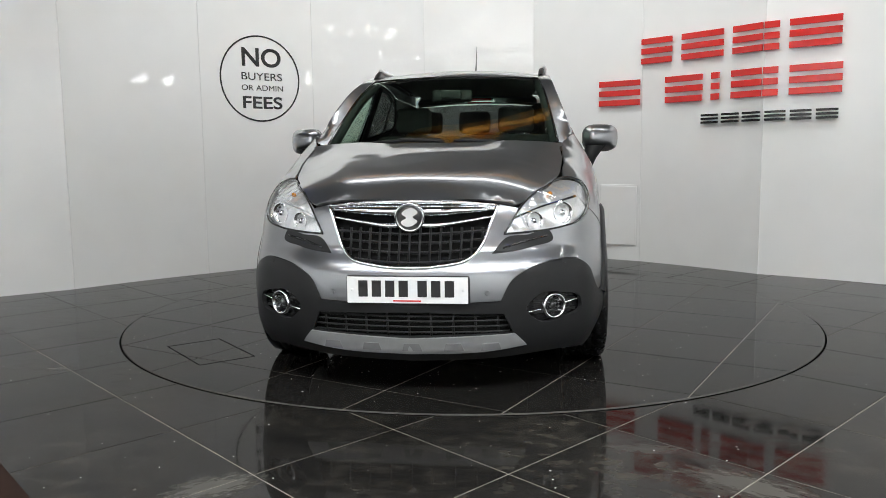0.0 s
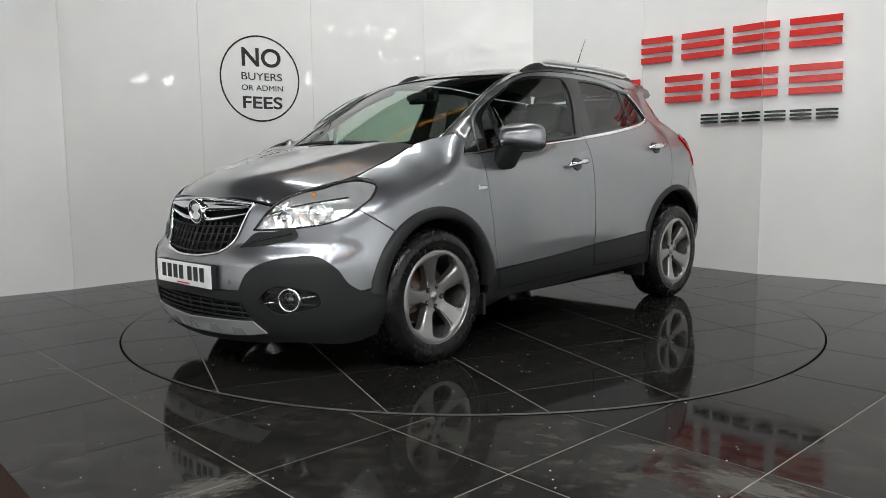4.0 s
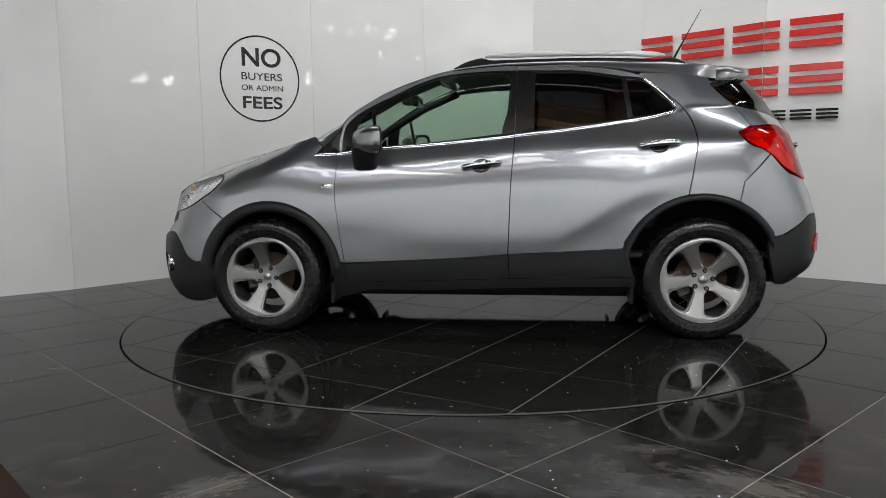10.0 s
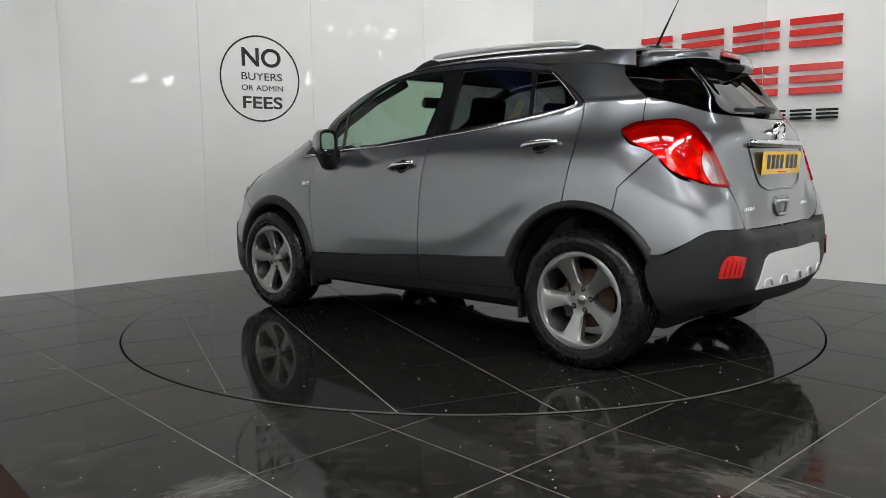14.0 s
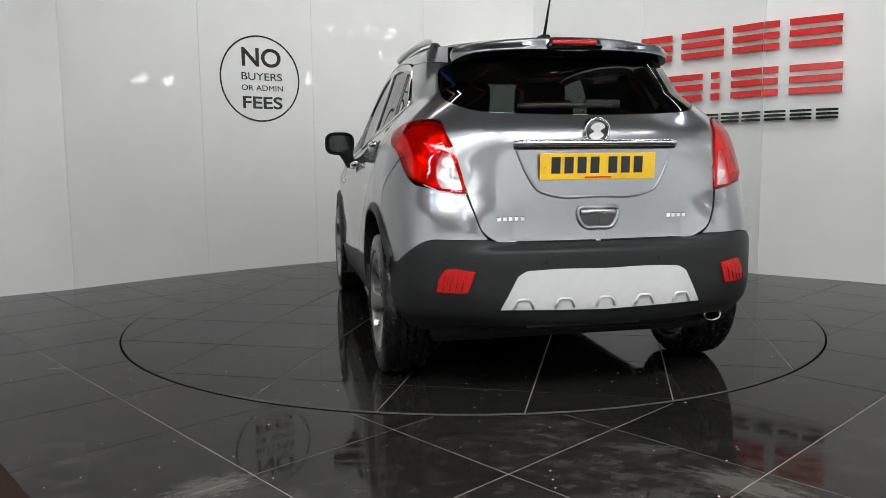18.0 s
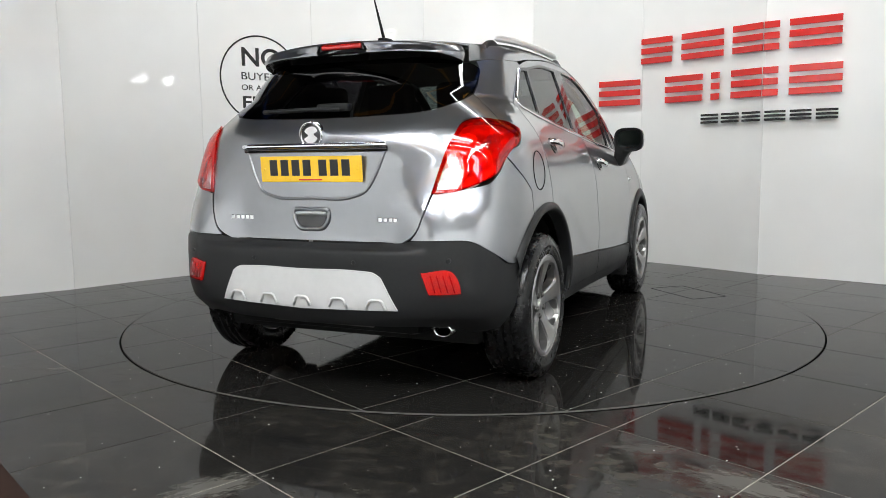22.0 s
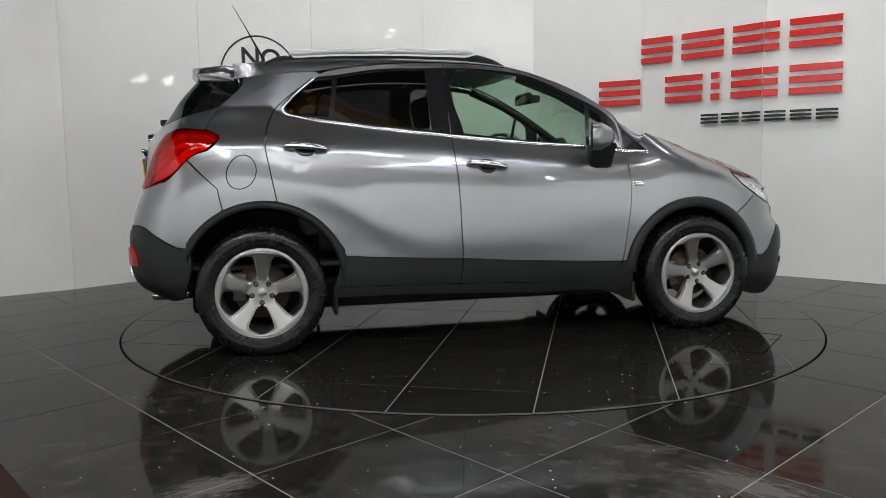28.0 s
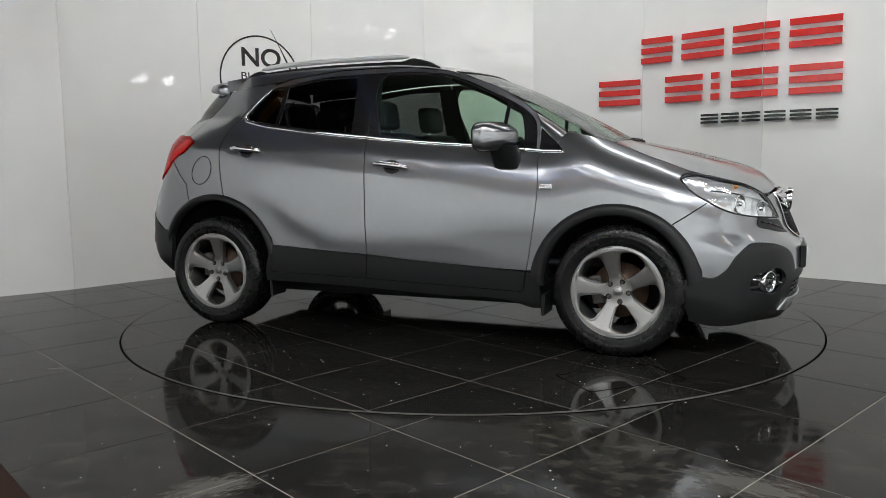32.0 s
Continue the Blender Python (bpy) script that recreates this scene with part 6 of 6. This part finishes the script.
for y0, y1, x0, x1 in ((0.58, 0.10, 1.115, 1.215), (0.05, -0.55, 1.225, 1.12)):
    pts = [top(x0 + (x1 - x0) * t + 0.045 + 0.012 * math.sin(math.pi * t), y0 + (y1 - y0) * t) + [0, 0, 0.016] for t in np.linspace(0, 1, 8)]
    rod("wiper", [tuple(p) for p in pts], 0.008, PLASTIC, car, "black windscreen wiper")
    rod("wiper_arm", [tuple(pts[3] + [0.0, 0, 0.006]), tuple(np.array([1.245, y1 + 0.03 if y1 > 0 else y0 - 0.02, 1.145]))], 0.007, PLASTIC, car)

# ---- tailgate fittings
def rear_x(y, z, lift=0.0):
    p = body(*at_rear(abs(y), z))
    return (float(p[0]) - lift, y, z)


strip_pts = [rear_x(y, 1.103, 0.020) for y in np.linspace(-0.365, 0.365, 21)]
rod("tailgate_strip", strip_pts, 0.013, CHROME, car, "chrome strip over the number plate", 10)
rod("plate_lamp_shelf", [(p[0] + 0.012, p[1], p[2] - 0.016) for p in strip_pts], 0.012, GLOSS_BLACK, car)
lip = smooth_line([(-0.358, 1.094), (-0.352, 1.078), (-0.300, 0.955), (-0.268, 0.908), (-0.21, 0.884), (0, 0.877), (0.21, 0.884), (0.268, 0.908), (0.300, 0.955), (0.352, 1.078), (0.358, 1.094)], 0.03)
rod("recess_lip", [rear_x(y, z, 0.0) for y, z in lip], 0.007, PAINT, car, "", 8, 1.0)
frame_pts = smooth_line([(-0.088, 0.818), (0.0, 0.826), (0.088, 0.818), (0.082, 0.772), (0.062, 0.748), (0.0, 0.742), (-0.062, 0.748), (-0.082, 0.772)], 0.012, True)
rod("handle_surround", [rear_x(y, z, 0.003) for y, z in frame_pts] + [rear_x(*frame_pts[0], 0.003)], 0.0095, PAINT, car, "raised grey rim of the tailgate handle", 10)
skin("tailgate_handle", body, [(U_END, 0.818, 1), Re(0.07, 0.813), Re(0.078, 0.792), Re(0.068, 0.765), Re(0.05, 0.752), (U_END, 0.748, 1)], GLOSS_BLACK, car, "black tailgate handle recess", mirror="both", lift=0.0015, depth=0, step=0.02)
rod("handle_grip", [rear_x(y, 0.808 + 0.004 * (1 - (y / 0.075) ** 2), 0.008) for y in np.linspace(-0.075, 0.075, 9)], 0.009, SILVER, car, "silver grip lip", 10)
for y0, n, step_y in ((0.435, 5, -0.026), (-0.335, 4, -0.024)):
    for k in range(n):
        placed(part("badge_bar", box(0.018, 0.006, 0.020, (0, 0, 0), 0.002, 1), CHROME, car), Matrix.Translation(rear_x(y0 + k * step_y, 0.786, 0.002)) @ pose(0, 0, 0, 0, 0, -90))
REFLEX = [Re(0.552, 0.578, 1), Re(0.672, 0.578), Re(0.69, 0.545), Re(0.70, 0.49, 1), Re(0.582, 0.488, 1)]
REFLEXES = pair("rear_reflector", body, REFLEX, RED_GLASS, car, lift=0.014, depth=0.012, label="red bumper reflector")
pair("reflector_back", body, REFLEX, LAMP_BACK, REFLEXES, lift=0.006, depth=0, step=0.010)
for sgn in (1, -1):
    for y in (0.598, 0.622, 0.646, 0.670):
        rod("reflector_rib", [rear_x(sgn * (y - 0.006), 0.568, 0.010), rear_x(sgn * (y + 0.012), 0.497, 0.010)], 0.0028, RED_DEEP, car)
for y in (-0.355, -0.178, 0.0, 0.178, 0.355):
    pts = [(y - 0.042, 0.418), (y - 0.028, 0.452), (y - 0.018, 0.457), (y + 0.018, 0.457), (y + 0.028, 0.452), (y + 0.042, 0.418)]
    rod("skid_tooth", [rear_x(a, b, 0.016) for a, b in pts], 0.006, SKID, car)
for sgn in (1, -1):
    for y, z in ((0.255, 0.612), (0.66, 0.627)):
        s = lathe([(0.0, -0.003), (0.008, -0.003), (0.0105, 0.0)], 20)
        placed(part("parking_sensor", s, PLASTIC, car), Matrix.Translation(np.array([1, sgn, 1]) * np.array(rear_x(y, z, 0.006))) @ pose(0, 0, 0, 0, 0, -90 - 25 * sgn * (y > 0.5)))
ex = new("exhaust")
ex.parent = car
tagged(ex, "oval chrome exhaust tailpipe")
placed(ex, pose(-1.80, -0.595, 0.318))
pipe = lathe([(0.030, 0.16), (0.043, 0.14), (0.0455, 0.0), (0.043, -0.055), (0.039, -0.06), (0.036, -0.05), (0.036, 0.10)], 32, "x")
for v in pipe.verts:
    v.co.z *= 0.66
part("tailpipe", pipe, CHROME, ex, "", True)
inner = lathe([(0.0, 0.02), (0.038, 0.02)], 24, "x")
for v in inner.verts:
    v.co.z *= 0.66
part("bore", inner, GAP, ex)
part("silencer", box(0.42, 0.34, 0.14, (0.33, 0.20, 0.02), 0.05, 3), CALIPER, ex, "", True)
part("towing_crossbar", box(0.06, 0.55, 0.05, (-1.80, 0.02, 0.318), 0.01, 1), CALIPER, car)
# rear wiper
part("rear_wiper_motor", box(0.05, 0.16, 0.035, (float(rear_x(0, 1.27)[0]) - 0.012, -0.06, 1.272), 0.012, 2, None), PLASTIC, car, "", True)
rod("rear_wiper", [rear_x(y, 1.262 + 0.012 * (0.25 - abs(y - 0.1)), 0.028) for y in np.linspace(-0.10, 0.32, 10)], 0.010, PLASTIC, car, "black rear wiper")

# ---- cabin
cab = new("cabin")
cab.parent = car
part("floor", box(2.9, 1.36, 0.03, (-0.25, 0, 0.46), 0.01, 1), CABIN, cab)
dash = box(0.40, 1.34, 0.30, (0.88, 0, 0.88), 0.09, 4)
part("dashboard", dash, CABIN, cab, "dark dashboard", True)
part("dash_hood", box(0.26, 0.40, 0.10, (0.80, -0.36, 1.045), 0.045, 3), CABIN, cab, "", True)
part("centre_console", box(0.9, 0.22, 0.26, (0.40, 0, 0.60), 0.04, 2), CABIN, cab, "", True)
sw = new("steering_wheel")
sw.parent = car
placed(sw, pose(0.52, -0.36, 0.985, 0, 0, 0) @ pose(0, 0, 0, 0, -65, 0))
part("rim", tube([(0.185 * math.cos(a), 0.185 * math.sin(a), 0) for a in np.linspace(0, math.tau, 41)], 0.016, 8, False), CABIN, sw, "", True)
part("boss", lathe([(0.0, 0.03), (0.07, 0.025), (0.085, 0.0), (0.085, -0.03)], 24, "z"), CABIN, sw, "", True)
for a in (0, 180, 270):
    part("spoke", tube([(0.06 * math.cos(math.radians(a)), 0.06 * math.sin(math.radians(a)), 0.0), (0.18 * math.cos(math.radians(a)), 0.18 * math.sin(math.radians(a)), 0.0)], 0.014, 6), CABIN, sw)


def car_seat(name, x, y, w, z=0.50):
    s = new(name)
    s.parent = car
    placed(s, pose(x, y, z))
    part("cushion", box(0.50, w, 0.16, (0.10, 0, 0.08), 0.05, 3), CLOTH, s, "", True)
    part("backrest", box(0.15, w, 0.62, (-0.24, 0, 0.40), 0.06, 3, pose(0, 0, 0, 0, -14, 0)), CLOTH, s, "", True)
    for yy in ((0,) if w < 0.7 else (-0.40, 0.0, 0.40)):
        part("headrest", box(0.10, 0.26, 0.18, (-0.345, yy, 0.815), 0.045, 3, pose(0, 0, 0, 0, -10, 0)), CLOTH, s, "", True)
        for dy in (-0.06, 0.06):
            part("headrest_post", tube([(-0.32, yy + dy, 0.66), (-0.34, yy + dy, 0.76)], 0.006, 6), CHROME, s)


car_seat("front_seat", 0.05, -0.37, 0.52)
car_seat("front_seat", 0.05, 0.37, 0.52)
car_seat("rear_bench", -0.80, 0.0, 1.24, 0.52)
part("parcel_shelf", box(0.45, 1.10, 0.03, (-1.45, 0, 1.07), 0.01, 1), CABIN, cab)
im = new("interior_mirror")
im.parent = car
placed(im, pose(0.47, 0.0, 1.43))
part("housing", box(0.045, 0.25, 0.075, (0, 0, 0), 0.018, 3), GLOSS_BLACK, im, "", True)
part("stem", tube([(0.01, 0, 0.01), (0.05, 0, 0.02)], 0.012, 8), CABIN, im)
part("sensor_box", box(0.07, 0.12, 0.05, (0.065, 0, 0.002), 0.012, 2), CABIN, im)
skin("headlining", top, [(0.24, 0, 1), (0.20, 0.48, 1), (-0.9, 0.50), (-1.38, 0.47, 1), (-1.39, 0, 1)], HEADLINING, car, "pale headlining", mirror="both", lift=-0.035, depth=0, step=0.08)
DOOR_INSIDE = [S(0.78, 0.50, 1), S(-0.70, 0.52, 1), S(-0.72, 0.90, 1), S(-1.12, 0.93, 1), S(-1.10, 1.26, 1), S(-0.74, 1.195), S(-0.2, 1.13), S(0.3, 1.10), S(0.78, 1.06, 1)]
pair("door_lining", body, DOOR_INSIDE, CABIN, car, lift=-0.065, depth=0, step=0.08)
PILLAR_B = [S(-0.15, 1.13, 1), S(-0.19, 1.56, 1), S(-0.32, 1.56, 1), S(-0.31, 1.14, 1)]
pair("pillar_lining", body, PILLAR_B, CABIN, car, lift=-0.03, depth=0, step=0.08)
for sgn in (1, -1):
    rod("pillar_lining", [tuple(np.array([1, sgn, 1]) * (top(x, y) + [0, 0, -0.035])) for x, y in ((1.0, 0.63), (0.76, 0.60), (0.5, 0.565), (0.25, 0.53))], 0.028, CABIN, cab, "", 8)
    rod("rear_pillar_lining", [tuple(np.array([1, sgn, 1]) * np.array(p)) for p in ((-1.02, 0.53, 1.42), (-1.2, 0.51, 1.32), (-1.33, 0.51, 1.20))], 0.07, CABIN, cab, "", 8)


# ------------------------------------------------------------------ floor tiles round the turntable
d1, d2 = Vector((0.4296, 0.4451)), Vector((-0.4274, 0.4341))          # one tile along each joint
edge1, edge2 = d1 * (0.5 - 0.004), d2 * (0.5 - 0.004)
SLAB = [edge1 * a + edge2 * b for a, b in ((-1, -1), (1, -1), (1, 1), (-1, 1))]
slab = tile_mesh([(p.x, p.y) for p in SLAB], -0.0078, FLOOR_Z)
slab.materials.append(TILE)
near_tiles, far_tiles = [], []
for i in range(-22, 23):
    for j in range(-22, 23):
        c = Vector((-0.304, -2.384)) + d1 * (i + 0.5) + d2 * (j + 0.5)
        if max((c + p).length for p in SLAB) < R_TABLE - 0.03:
            continue
        if abs(c.x) < 6.0 and -8.2 < c.y < 3.6 and abs(c.x) + c.y < 5.6:
            (near_tiles if abs(c.x) < 5.0 and -5.2 < c.y and abs(c.x) + c.y < 5.0 else far_tiles).append(c)
for c in near_tiles:
    ob = new("tile", slab)
    ob.parent = ground
    ob.matrix_basis = Matrix.Translation((c.x, c.y, 0))
# the tiles behind the viewer and under the side walls
verts, faces = [], []
for c in far_tiles:
    k = len(verts)
    turned = [c + p for p in SLAB]
    verts += [(p.x, p.y, z) for z in (-0.0078, FLOOR_Z) for p in turned]
    faces += [(k + 4, k + 5, k + 6, k + 7)] + [(k + a, k + (a + 1) % 4, k + 4 + (a + 1) % 4, k + 4 + a) for a in range(4)]
rest = hold("tile_field", mesh("tile_field", verts, faces), TILE, ground)
rest["kind"] = "stuff"


# ------------------------------------------------------------------ what moves
def motions():
    walk(turntable, [(s, pose(TABLE_X, TABLE_Y, 0, 0, 0, a)) for s, a in TURNS])
    walk(car, [(s, pose(0, 0, 0, 0, 0, a) @ pose(AXLE_X, AXLE_Y, 0)) for s, a in TURNS])


motions()
